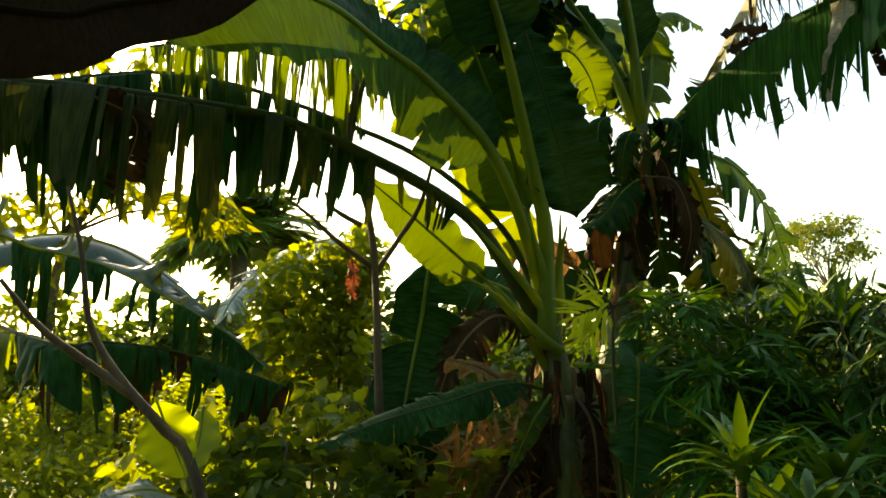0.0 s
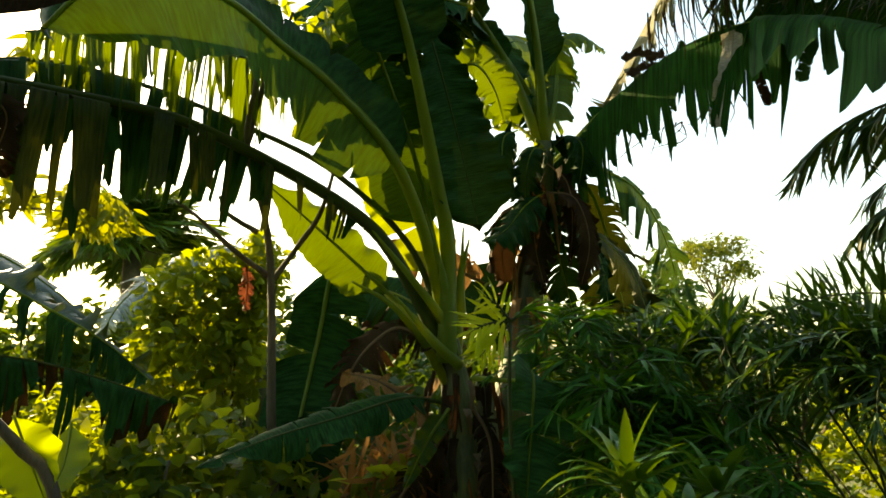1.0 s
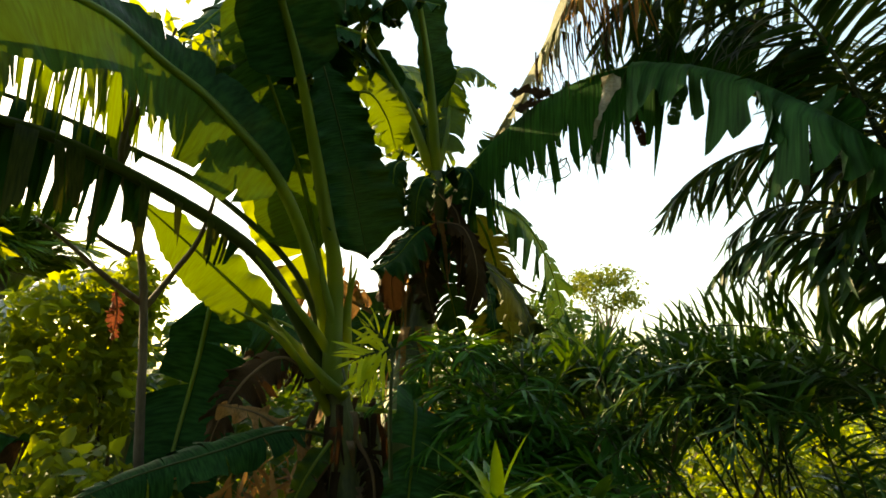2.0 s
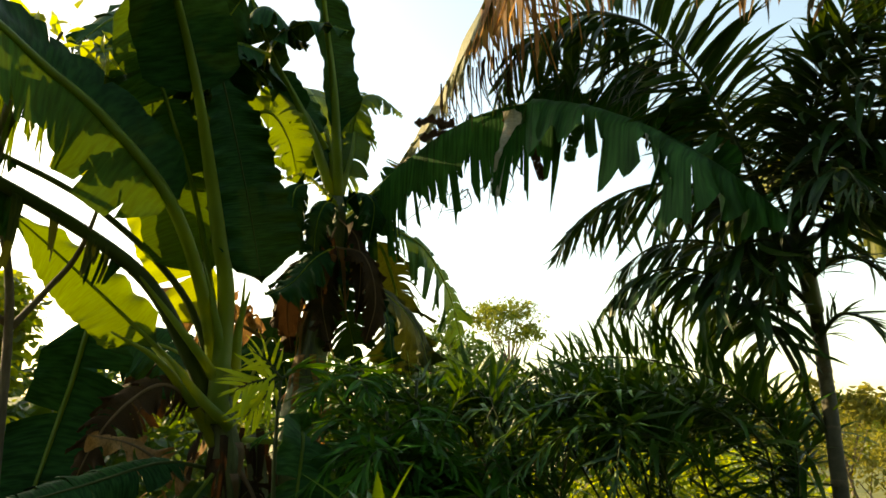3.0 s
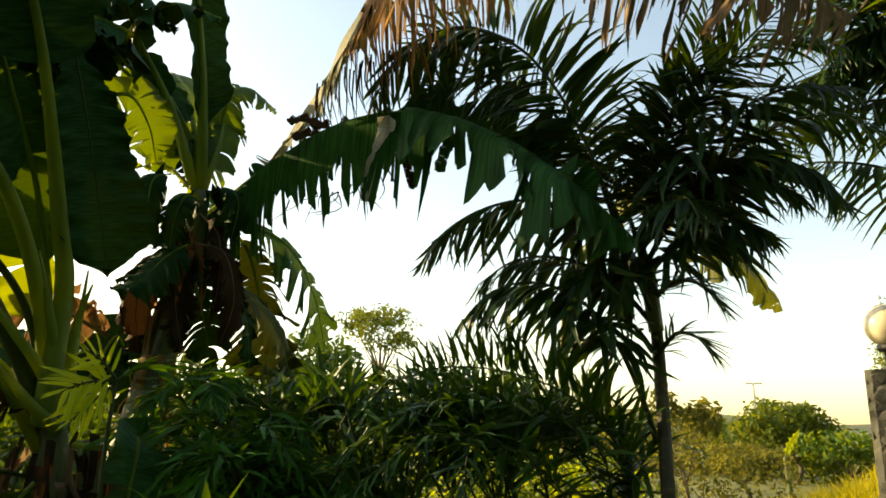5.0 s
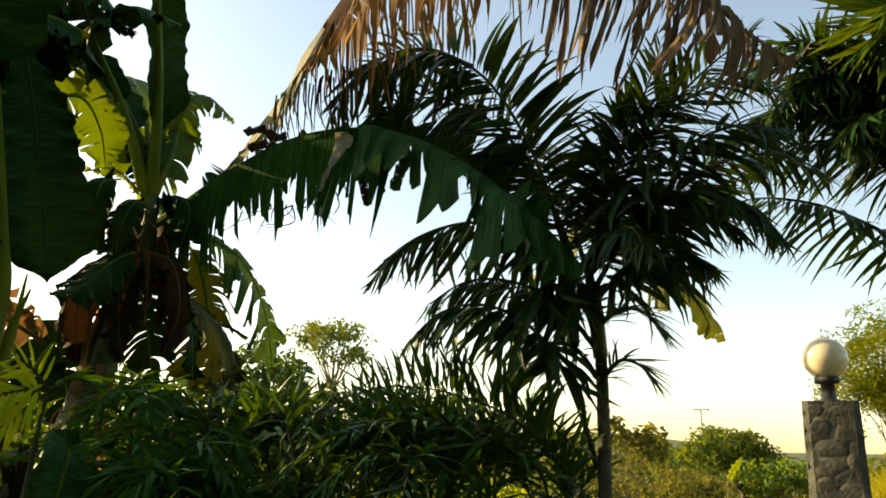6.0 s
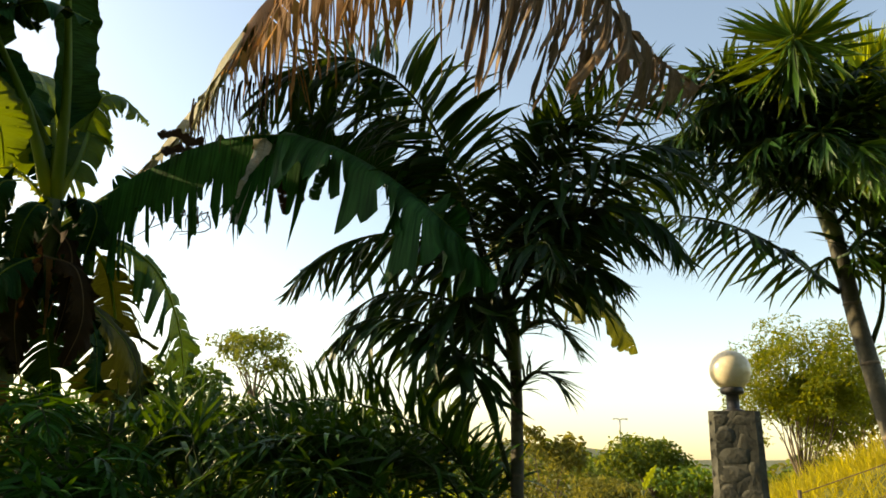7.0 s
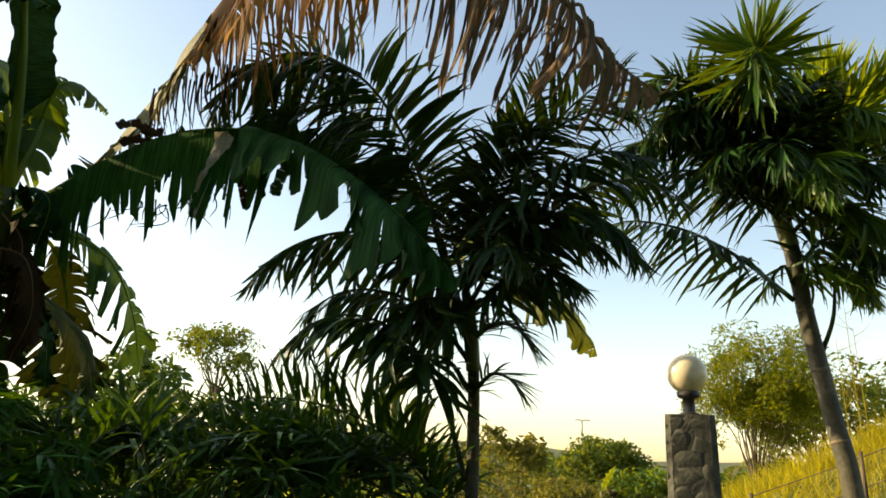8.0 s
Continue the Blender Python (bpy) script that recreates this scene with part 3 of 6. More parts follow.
    banana_leaf(p, [(0.400, 3.489, 2.627), (0.301, 3.407, 2.998), (0.313, 3.298, 3.331), (0.414, 3.170, 3.536)], 0.2, 0.2, M_BANANA_DARK, 0.1, (0.1, -1, 0.1), 2, 0.3, 0.1, 0.25, 0.25, 1.5, 0.3, 68, 0.014)
    # lit-through leaves behind
    banana_leaf(p, [(0.365, 3.429, 1.679), (0.117, 3.478, 1.908), (-0.113, 3.500, 2.115), (-0.314, 3.455, 2.283), (-0.476, 3.355, 2.404)], 0.18, 0.14, M_BANANA, 0.2, (0.1, -0.9, 0.4), 1.5, 0.3, 0.1, 0.25, 0.2, 1.0, 0.4, 15, 0.013)
    banana_leaf(p, [(0.454, 3.461, 1.793), (0.377, 3.486, 2.083), (0.237, 3.496, 2.351), (0.061, 3.451, 2.549), (-0.026, 3.412, 2.671)], 0.20, 0.1, M_BANANA_YELLOW, 0.15, TOWARD, 1.5, 0.3, 0.1, 0.2, 0.2, 1.0, 0.4, 16, 0.012)
    banana_leaf(p, [(0.396, 3.401, 2.923), (0.583, 3.380, 3.036), (0.701, 3.406, 2.924), (0.765, 3.455, 2.760)], 0.13, 0.13, M_BANANA, 0.05, TOWARD, 8, 0.4, 0.1, 0.3, 0.3, 1.0, 0.4, 17, 0.01)
    # small leaf added as the bright patch where sun passes the arching leaf
    banana_leaf(p, [(0.041, 3.016, 2.590), (-0.124, 2.976, 2.550), (-0.272, 2.943, 2.461)], 0.1, 0.06, M_BANANA_YELLOW, 0.02, TOWARD, 1, 0.2, 0.1, 0.1, 0.2, 0.5, 0.3, 39, 0.008)
    # dark leaves in the head of the plant
    banana_leaf(p, [(0.564, 3.250, 3.277), (0.359, 3.213, 3.273), (0.153, 3.200, 3.094), (-0.028, 3.173, 2.901)], 0.2, 0.2, M_BANANA_DARK, 0.02, (0, -0.6, 0.8), 3, 0.35, 0.1, 0.4, 0.25, 1.0, 0.4, 18, 0.014)
    banana_leaf(p, [(0.282, 3.241, 3.063), (0.003, 3.126, 3.095), (-0.209, 3.053, 3.003), (-0.387, 3.020, 2.795)], 0.16, 0.16, M_BANANA, 0.02, (0, -0.6, 0.8), 3, 0.35, 0.1, 0.4, 0.25, 1.0, 0.4, 19, 0.014)
    banana_leaf(p, [(0.569, 3.278, 3.139), (0.442, 3.167, 3.172), (0.269, 3.058, 3.201), (0.055, 3.002, 3.115)], 0.16, 0.16, M_BANANA_DARK, 0.02, (0, -0.6, 0.8), 4, 0.35, 0.1, 0.4, 0.25, 1.0, 0.4, 20, 0.014)
    for k, (pts, w) in enumerate((
        ([(0.324, 3.336, 3.032), (0.088, 3.247, 3.109), (-0.108, 3.225, 3.016), (-0.277, 3.197, 2.782)], 0.24),
        ([(0.325, 3.358, 3.217), (0.114, 3.270, 3.385), (-0.095, 3.188, 3.308), (-0.275, 3.169, 3.093)], 0.26),
        ([(0.532, 3.423, 3.167), (0.576, 3.310, 3.373), (0.718, 3.222, 3.487), (0.935, 3.187, 3.470)], 0.17),
        ([(0.362, 3.456, 3.127), (0.412, 3.366, 3.404), (0.532, 3.268, 3.550), (0.757, 3.333, 3.386)], 0.2),
        ([(0.297, 3.366, 2.838), (0.116, 3.272, 2.938), (-0.059, 3.304, 2.845), (-0.196, 3.269, 2.615)], 0.2),
    )):
        banana_leaf(p, pts, w, w, (M_BANANA_DARK, M_BANANA_FRESH)[k in (0, 4)], 0.03, (0.1, -0.5, 0.85), 5, 0.35, 0.1, 0.5, 0.3, 1.5, 0.4, 31 + k, 0.014)
    # the lower leaf that hangs from its bent stalk
    banana_leaf(p, [(0.412, 3.276, 1.514), (0.202, 3.483, 1.823), (0.003, 3.667, 2.027), (-0.101, 3.718, 2.012), (-0.160, 3.646, 1.659), (-0.226, 3.487, 1.264), (-0.270, 3.289, 0.924), (-0.291, 3.134, 0.693)], 0.22, 0.17, M_BANANA_DARK, 0.38, (0.1, -1, 0.0), 4, 0.3, 0.15, 0.15, 0.2, 1.0, 0.3, 21, 0.018, label="limp dark leaf hanging from a bent stalk")
    banana_leaf(p, [(0.420, 3.169, 1.338), (0.233, 2.890, 1.376), (0.001, 2.696, 1.322), (-0.246, 2.579, 1.259), (-0.472, 2.435, 1.179)], 0.1, 0.13, M_BANANA_DARK, 0.15, (0, -0.7, 0.7), 9, 0.3, 0.0, 0.6, 0.2, 1.0, 0.4, 22, 0.008, M_RIB_DARK)
    banana_leaf(p, [(0.552, 3.140, 1.449), (0.669, 2.772, 1.448), (0.661, 2.516, 1.482), (0.636, 2.433, 1.322), (0.586, 2.340, 1.026)], 0.14, 0.10, M_PLEAT, 0.5, (0.2, -1, 0.1), 1.5, 0.3, 0.25, 0.3, 0.15, 1.5, 0.35, 24, 0.012, label="bent leaf with a pale shiny edge")
    banana_leaf(p, [(0.430, 3.066, 1.320), (0.331, 2.967, 1.199), (0.230, 2.901, 1.017)], 0.05, 0.05, M_BANANA, 0.05, TOWARD, 1, 0.3, 0.2, 0.3, 0.2, 1.0, 0.5, 25, 0.008)
    # withered leaves
    banana_leaf(p, [(0.386, 3.147, 1.250), (0.269, 3.061, 1.341), (0.129, 3.018, 1.436), (-0.025, 2.965, 1.475)], 0.085, 0.06, M_ORANGE, 0.1, (0, -0.8, 0.6), 3, 0.4, 0.1, 0.5, 0.3, 2.0, 0.4, 26, 0.01, M_RIB_DEAD, "withered orange-brown leaf")
    banana_leaf(p, [(0.412, 3.276, 1.540), (0.235, 3.190, 1.667), (0.104, 3.150, 1.602), (0.002, 3.102, 1.464), (-0.072, 3.092, 1.269)], 0.12, 0.12, M_BANANA_BROWN, 0.1, (0, -0.8, 0.6), 26, 0.7, 0.1, 0.6, 0.6, 2.0, 0.4, 27, 0.01, M_RIB_DEAD, "withered brown leaf in shreds")
    banana_leaf(p, [(0.685, 3.615, 1.923), (0.512, 3.633, 2.015), (0.334, 3.642, 2.092), (0.155, 3.647, 2.139)], 0.2, 0.2, M_ORANGE, 0.1, (0, -0.9, 0.3), 9, 0.5, 0.1, 0.6, 0.4, 2.0, 0.4, 28, 0.01, M_RIB_DEAD, "withered orange leaf lit from behind")
    banana_leaf(p, [(0.467, 3.158, 1.265), (0.315, 3.056, 1.084), (0.162, 2.930, 0.879), (0.135, 2.880, 0.677)], 0.09, 0.09, M_BANANA_BROWN, 0.1, (0, -0.9, 0.3), 16, 0.5, 0.1, 0.6, 0.4, 2.0, 0.4, 29, 0.01, M_RIB_DEAD)
    banana_leaf(p, [(0.540, 3.202, 1.337), (0.611, 3.073, 1.177), (0.605, 2.973, 0.872)], 0.08, 0.08, M_BANANA_BROWN, 0.1, (0, -0.9, 0.3), 14, 0.5, 0.1, 0.6, 0.4, 2.0, 0.4, 30, 0.01, M_RIB_DEAD)
    banana_leaf(p, [(0.526, 3.643, 1.644), (0.290, 3.948, 1.870), (-0.005, 4.041, 1.945), (-0.230, 4.039, 1.791)], 0.24, 0.2, M_BANANA_DARK, 0.1, (0, -0.9, 0.4), 5, 0.4, 0.1, 0.4, 0.3, 2.0, 0.3, 69, 0.012)
    banana_leaf(p, [(0.582, 3.638, 1.593), (0.449, 3.843, 1.815), (0.251, 3.958, 1.755), (0.084, 3.964, 1.476)], 0.2, 0.2, M_BANANA_BROWN, 0.1, (0, -0.8, 0.6), 14, 0.5, 0.1, 0.6, 0.4, 2.0, 0.3, 70, 0.01, M_RIB_DEAD)
    banana_leaf(p, [(0.615, 3.733, 1.650), (0.751, 3.895, 1.954), (0.820, 3.894, 1.838), (0.903, 3.891, 1.546)], 0.14, 0.14, M_BANANA_DARK, 0.1, (0, -0.9, 0.4), 8, 0.4, 0.1, 0.5, 0.3, 2.0, 0.3, 71, 0.01)
    # bare stalks in the fan
    for k, pts in enumerate((
        [(0.482, 3.243, 1.360), (0.342, 3.233, 1.591), (0.184, 3.187, 1.771), (0.002, 3.182, 1.875)],
        [(0.495, 3.315, 1.461), (0.522, 3.346, 1.839), (0.527, 3.298, 2.163)],
        [(0.487, 3.249, 1.544), (0.409, 3.201, 1.719), (0.275, 3.144, 1.881), (0.075, 3.110, 2.113)],
        [(0.499, 3.197, 1.501), (0.378, 3.157, 1.604), (0.201, 3.153, 1.807)],
        [(0.506, 3.243, 1.705), (0.506, 3.225, 1.916), (0.540, 3.196, 2.086)],
        [(0.495, 3.247, 1.636), (0.417, 3.184, 1.901), (0.329, 3.143, 2.188)],
    )):
        tube("leaf_stalk", pts, [0.028, 0.019, 0.004], M_RIB, p, "", 18, 8)


make_main_banana()


# ---- second banana plant, with the long leaf and the dry one ----
def make_second_banana():
    foot = (0.774, 3.492, 1.165)
    p = thing("banana_plant", (foot[0] - 0.05, foot[1], 0), "banana plant with one dry brown leaf arching over", "banana plant", "banana plants")
    stem = [(foot[0] - 0.05, foot[1], -0.05), foot, (0.865, 3.597, 1.562), (0.956, 3.649, 2.013), (1.003, 3.618, 2.399), (1.017, 3.581, 2.702)]
    tube("stem", stem, [0.11, 0.1, 0.095, 0.085, 0.075, 0.05], M_STEM, p, "", 30, 12, 0.1, np.random.default_rng(4))
    hanging_strips(p, stem, 0.085, 30, 1.6, 2.6, 0.35, M_BANANA_DEAD, 5)
    banana_leaf(p, [(1.020, 3.585, 2.688), (0.940, 3.446, 3.210), (0.841, 3.308, 3.598), (0.728, 3.089, 3.936)], 0.06, 0.16, M_BANANA_DARK, 0.22, (0.2, -1, 0), 2, 0.3, 0.1, 0.25, 0.2, 1.0, 0.4, 41, 0.03, label="upright leaf with a pale green stalk")
    banana_leaf(p, [(0.990, 3.589, 2.699), (0.819, 3.532, 3.080), (0.604, 3.465, 3.399), (0.455, 3.373, 3.677)], 0.14, 0.08, M_BANANA_DARK, 0.4, (0.0, -1, 0.1), 4, 0.3, 0.1, 0.35, 0.2, 1.0, 0.4, 42, 0.028)
    banana_leaf(p, [(0.998, 3.547, 2.658), (0.822, 3.540, 2.786), (0.694, 3.574, 2.751)], 0.05, 0.06, M_BANANA_YELLOW, 0.05, (0, -0.4, 0.9), 0, 0.1, 0.2, 0.4, 0.1, 1.0, 0.4, 44, 0.012)
    banana_leaf(p, [(0.555, 3.680, 3.323), (0.685, 3.703, 3.241), (0.783, 3.743, 3.119), (0.852, 3.808, 2.927)], 0.09, 0.13, M_BANANA, 0.05, TOWARD, 1, 0.1, 0.1, 0.2, 0.2, 1.0, 0.4, 45, 0.012)
    # leaves added on the sun side to shade the long leaf and fill the crown
    for k, (pts, w) in enumerate((
        ([(1.017, 3.636, 2.702), (0.944, 3.887, 3.096), (0.886, 4.244, 3.321), (0.890, 4.714, 3.232)], 0.3),
        ([(1.028, 3.628, 2.718), (0.962, 3.742, 3.169), (0.913, 4.033, 3.526), (0.879, 4.413, 3.683)], 0.28),
        ([(1.042, 3.624, 2.720), (1.107, 3.676, 2.980), (1.154, 3.798, 3.191), (1.210, 4.105, 3.224)], 0.14),
    )):
        banana_leaf(p, pts, w, w, M_BANANA, 0.15, (0, -0.2, 1), 6, 0.35, 0.1, 0.6, 0.3, 1.5, 0.4, 95 + k, 0.018)
    banana_leaf(p, [(0.953, 3.631, 2.991), (0.728, 3.573, 3.264), (0.548, 3.543, 3.305), (0.429, 3.605, 3.153)], 0.12, 0.13, M_BANANA_DARK, 0.1, (0, -0.8, 0.6), 6, 0.35, 0.1, 0.4, 0.3, 1.5, 0.4, 98, 0.014)
    banana_leaf(p, [(1.031, 3.676, 2.732), (0.913, 3.669, 3.027), (0.832, 3.667, 3.071), (0.755, 3.712, 2.936)], 0.1, 0.1, M_BANANA_DARK, 0.15, (0, -0.8, 0.6), 8, 0.35, 0.1, 0.5, 0.3, 1.5, 0.4, 99, 0.012)
    rng = np.random.default_rng(37)
    # long green leaf
    banana_leaf(p, [(0.992, 3.686, 2.534), (1.100, 3.644, 2.623), (1.296, 3.490, 2.838), (1.417, 3.304, 2.935), (1.501, 3.126, 2.991), (1.605, 2.882, 3.014), (1.714, 2.682, 2.991), (1.788, 2.506, 2.917)], 0.07, 0.46, M_LONG, 0.0, (0.1, -0.25, 1), 34, 0.12, 0.2, 0.95, 0.55, 3.0, 0.02, 46, 0.016, rise=0.05, droop_left=0.1, whole=0.62, label="long green leaf arching out with torn drooping sides", split=True, n=90)
    banana_leaf(p, [(1.729, 2.655, 2.977), (1.833, 2.391, 2.852), (1.943, 2.136, 2.677), (2.035, 1.880, 2.435), (2.152, 1.700, 2.193)], 0.05, 0.38, M_PLEAT, 0.0, (0.1, -0.45, 1), 7, 0.02, 0.25, 0.82, 0.45, 3.0, 0.3, 59, 0.012, pleat=0.016, rise=0.04, droop_left=0.7, whole=0.5, label="pleated outer part of the long leaf", split=True, n=70)
    banana_leaf(p, [(1.664, 2.758, 2.999), (1.771, 2.574, 2.933), (1.869, 2.404, 2.830), (1.968, 2.224, 2.684), (2.033, 2.038, 2.513), (2.095, 1.905, 2.345)], 0.21, 0, M_LONG, 0.0, (0.1, -0.45, 1), 9, 0.05, 1.25, 0.0, 0.7, 4.0, 0.35, 60, 0.008, rise=0.12, whole=0.3, label="far half of the long leaf, folded up", split=True, n=60)
    for pts, w, mat, label in (
        ([(1.617, 2.686, 2.947), (1.606, 2.729, 2.773), (1.576, 2.804, 2.544)], 0.046, M_STRIP, "pale grey dry strip hanging"),
        ([(1.709, 2.588, 2.933), (1.733, 2.588, 2.831), (1.725, 2.612, 2.713)], 0.026, M_STRIP, "pale grey dry strip hanging"),
        ([(1.785, 2.466, 2.872), (1.796, 2.450, 2.764), (1.768, 2.491, 2.639)], 0.03, M_PLEAT, ""),
        ([(1.648, 2.697, 2.941), (1.708, 2.705, 2.807), (1.780, 2.718, 2.623)], 0.022, M_BANANA_BROWN, "dark dry strip hanging"),
        ([(1.692, 2.645, 2.941), (1.758, 2.644, 2.815), (1.815, 2.648, 2.677)], 0.016, M_BANANA_BROWN, "dark dry strip hanging"),
        ([(1.610, 2.745, 2.938), (1.670, 2.757, 2.795), (1.657, 2.798, 2.721)], 0.03, M_BANANA_BROWN, "dark dry strip hanging"),
        ([(1.519, 3.154, 3.041), (1.401, 3.158, 3.037), (1.299, 3.161, 3.016)], 0.03, M_BANANA_BROWN, "dark withered scrap of leaf"),
        ([(1.539, 3.140, 3.002), (1.426, 3.158, 2.966), (1.329, 3.164, 2.936)], 0.03, M_BANANA_BROWN, "dark withered scrap of leaf"),
    ):
        banana_leaf(p, pts, w, w, mat, 0.0, FACING, 2, 0.05, 0.2, 0.1, 0.1, 0.8, 0.03, 47, 0.003, mat, label, n=24, rise=0.04)
    # dry leaf, brown strips hanging like a fringe
    banana_leaf(p, [(1.366, 3.750, 2.880), (1.515, 3.567, 3.192), (1.545, 3.168, 3.355), (1.463, 2.815, 3.358), (1.432, 2.487, 3.386)], 0.05, 0.3, M_BANANA_TURNING, 0.02, (0.0, -0.2, 1), 54, 0.6, 0.1, 0.92, 0.4, 3.0, 0.06, 48, 0.018, M_BANANA_TURNING, whole=0.35, pleat=0.008, label="yellowing and brown part of the dry leaf", split=True, n=80)
    banana_leaf(p, [(1.460, 2.861, 3.345), (1.439, 2.503, 3.397), (1.431, 2.060, 3.403), (1.513, 1.738, 3.368), (1.606, 1.532, 3.336)], 0.44, 0.44, M_BANANA_DEAD, 0.0, (0, 0, 1), 78, 0.6, 0.1, 0.95, 0.5, 2.5, 0.01, 49, 0.018, M_RIB_DEAD, whole=0.25, label="brown fringe of the dry leaf", split=True, thin=(0.0, 0.35), n=150, rise=0.35)
    banana_leaf(p, [(1.606, 1.532, 3.336), (1.760, 1.293, 3.254), (1.902, 1.158, 3.142), (2.027, 1.084, 3.008), (2.134, 1.021, 2.881), (2.256, 0.925, 2.770)], 0.42, 0.42, M_BANANA_GREY, 0.0, (0, 0, 1), 80, 1.2, 0.1, 0.98, 0.8, 3.0, 0.6, 50, 0.014, M_RIB_DEAD, "grey-brown shredded end of the dry leaf", split=True, thin=(0.2, 0.35), n=200)
    hem, _ = spline([(1.438, 3.170, 3.177), (1.477, 2.865, 3.160), (1.553, 2.537, 3.129)], 40)
    for k in range(30):
        s = hem[int(k * 1.33)] + rng.normal(size=3) * 0.012 + (0, 0, 0.07)
        ln = 0.2 + 0.16 * rng.random()
        tube("dry_string", [tuple(s), tuple(s + (0.01 * rng.normal(), 0.01 * rng.normal(), -0.5 * ln)), tuple(s + (0.03 + 0.02 * rng.normal(), 0.02 * rng.normal(), -ln))], [0.005, 0.004, 0.0015], M_BANANA_BROWN, p, "", 8, 4)
    # torn leaves on the far side
    banana_leaf(p, [(1.275, 3.922, 2.659), (1.489, 3.968, 2.662), (1.698, 3.982, 2.552), (1.874, 4.026, 2.294), (1.964, 4.034, 1.981)], 0.2, 0.3, M_BANANA_FRESH, 0.1, (0.3, -0.7, 0.7), 18, 0.4, 0.1, 0.6, 0.4, 1.0, 0.3, 51, 0.014)
    banana_leaf(p, [(1.306, 4.021, 2.656), (1.443, 4.067, 2.539), (1.552, 4.095, 2.245), (1.639, 4.066, 1.765)], 0.24, 0.26, M_OLIVE, 0.1, TOWARD, 26, 0.55, 0.0, 0.6, 0.5, 1.5, 0.35, 52, 0.012, whole=0.15, label="old olive leaf torn like a fishbone")
    banana_leaf(p, [(1.114, 3.826, 3.057), (1.156, 3.749, 3.343), (1.266, 3.740, 3.423), (1.433, 3.740, 3.323)], 0.17, 0.17, M_BANANA, 0.15, (0, -0.6, 0.8), 12, 0.5, 0.1, 0.6, 0.4, 1.0, 0.4, 53, 0.014)
    banana_leaf(p, [(0.991, 3.464, 2.395), (1.104, 3.343, 2.332), (1.162, 3.319, 2.111), (1.128, 3.360, 1.893)], 0.11, 0.11, M_BANANA_BROWN, 0.1, (0, -0.5, 0.8), 16, 0.4, 0.1, 0.8, 0.5, 2.0, 0.4, 54, 0.005, whole=0.4, rib_material=M_RIB_DEAD, label="dark brown dead leaf round the stem")
    banana_leaf(p, [(0.978, 3.467, 2.394), (0.864, 3.409, 2.305), (0.761, 3.403, 2.178), (0.642, 3.384, 2.104)], 0.15, 0.15, M_BANANA_DARK, 0.1, (0, -0.5, 0.8), 5, 0.4, 0.1, 0.7, 0.4, 1.5, 0.4, 55, 0.005)
    for k, (pts, w, mat) in enumerate((
        ([(1.002, 3.535, 2.517), (0.939, 3.511, 2.338), (0.944, 3.534, 2.112), (1.005, 3.551, 1.868)], 0.13, M_BANANA_BROWN),
        ([(1.016, 3.518, 2.562), (1.090, 3.428, 2.435), (1.109, 3.417, 2.232), (1.103, 3.458, 2.009)], 0.08, M_BANANA_BROWN),
        ([(1.014, 3.547, 2.645), (0.923, 3.468, 2.620), (0.881, 3.462, 2.492), (0.883, 3.504, 2.327)], 0.11, M_BANANA_DARK),
        ([(1.028, 3.543, 2.647), (1.087, 3.407, 2.684), (1.152, 3.358, 2.609), (1.148, 3.417, 2.413)], 0.1, M_BANANA_DARK),
        ([(1.018, 3.577, 2.424), (1.090, 3.570, 2.284), (1.298, 3.596, 2.106), (1.378, 3.657, 1.821)], 0.12, M_BANANA_DARK),
        ([(0.996, 3.590, 2.393), (0.842, 3.620, 2.313), (0.795, 3.666, 2.110), (0.832, 3.691, 1.862)], 0.14, M_BANANA_BROWN),
        ([(1.027, 3.662, 2.413), (1.197, 3.743, 2.330), (1.528, 3.786, 2.093), (1.671, 3.818, 1.789)], 0.2, M_OLIVE),
        ([(0.847, 3.500, 2.733), (0.758, 3.433, 2.663), (0.754, 3.435, 2.489), (0.806, 3.465, 2.335)], 0.12, M_BANANA_DARK),
    )):
        banana_leaf(p, pts, w, w, mat, 0.08, (0.1, -0.6, 0.7), 9, 0.45, 0.1, 0.75, 0.5, 2.5, 0.4, 200 + k, 0.005, M_RIB_DEAD if mat == M_BANANA_BROWN else M_RIB, whole=0.35)
    banana_leaf(p, [(1.083, 3.712, 2.575), (1.076, 3.821, 2.357), (1.156, 3.845, 2.119), (1.243, 3.858, 1.790)], 0.17, 0.17, M_BANANA_DARK, 0.05, (0.1, -1, 0.1), 12, 0.4, 0.1, 0.6, 0.4, 2.0, 0.3, 210, 0.01)
    # dry strings that dangle from the long leaf
    edge, _ = spline([(1.426, 3.379, 2.640), (1.591, 3.162, 2.667), (1.718, 2.909, 2.694)], 40)
    for k in range(22):
        s = edge[rng.integers(40)] + rng.normal(size=3) * (0.02, 0.02, 0.02) + (0, 0, 0.04)
        ln = 0.06 + 0.12 * rng.random()
        tube("dry_string", [tuple(s), tuple(s + (0.02 * rng.normal(), 0.02 * rng.normal(), -0.5 * ln)), tuple(s + (0.05 * rng.normal() - 0.02, 0.02 * rng.normal(), -ln))], [0.0045, 0.003, 0.0015], M_BANANA_BROWN, p, "", 8, 4)


make_second_banana()


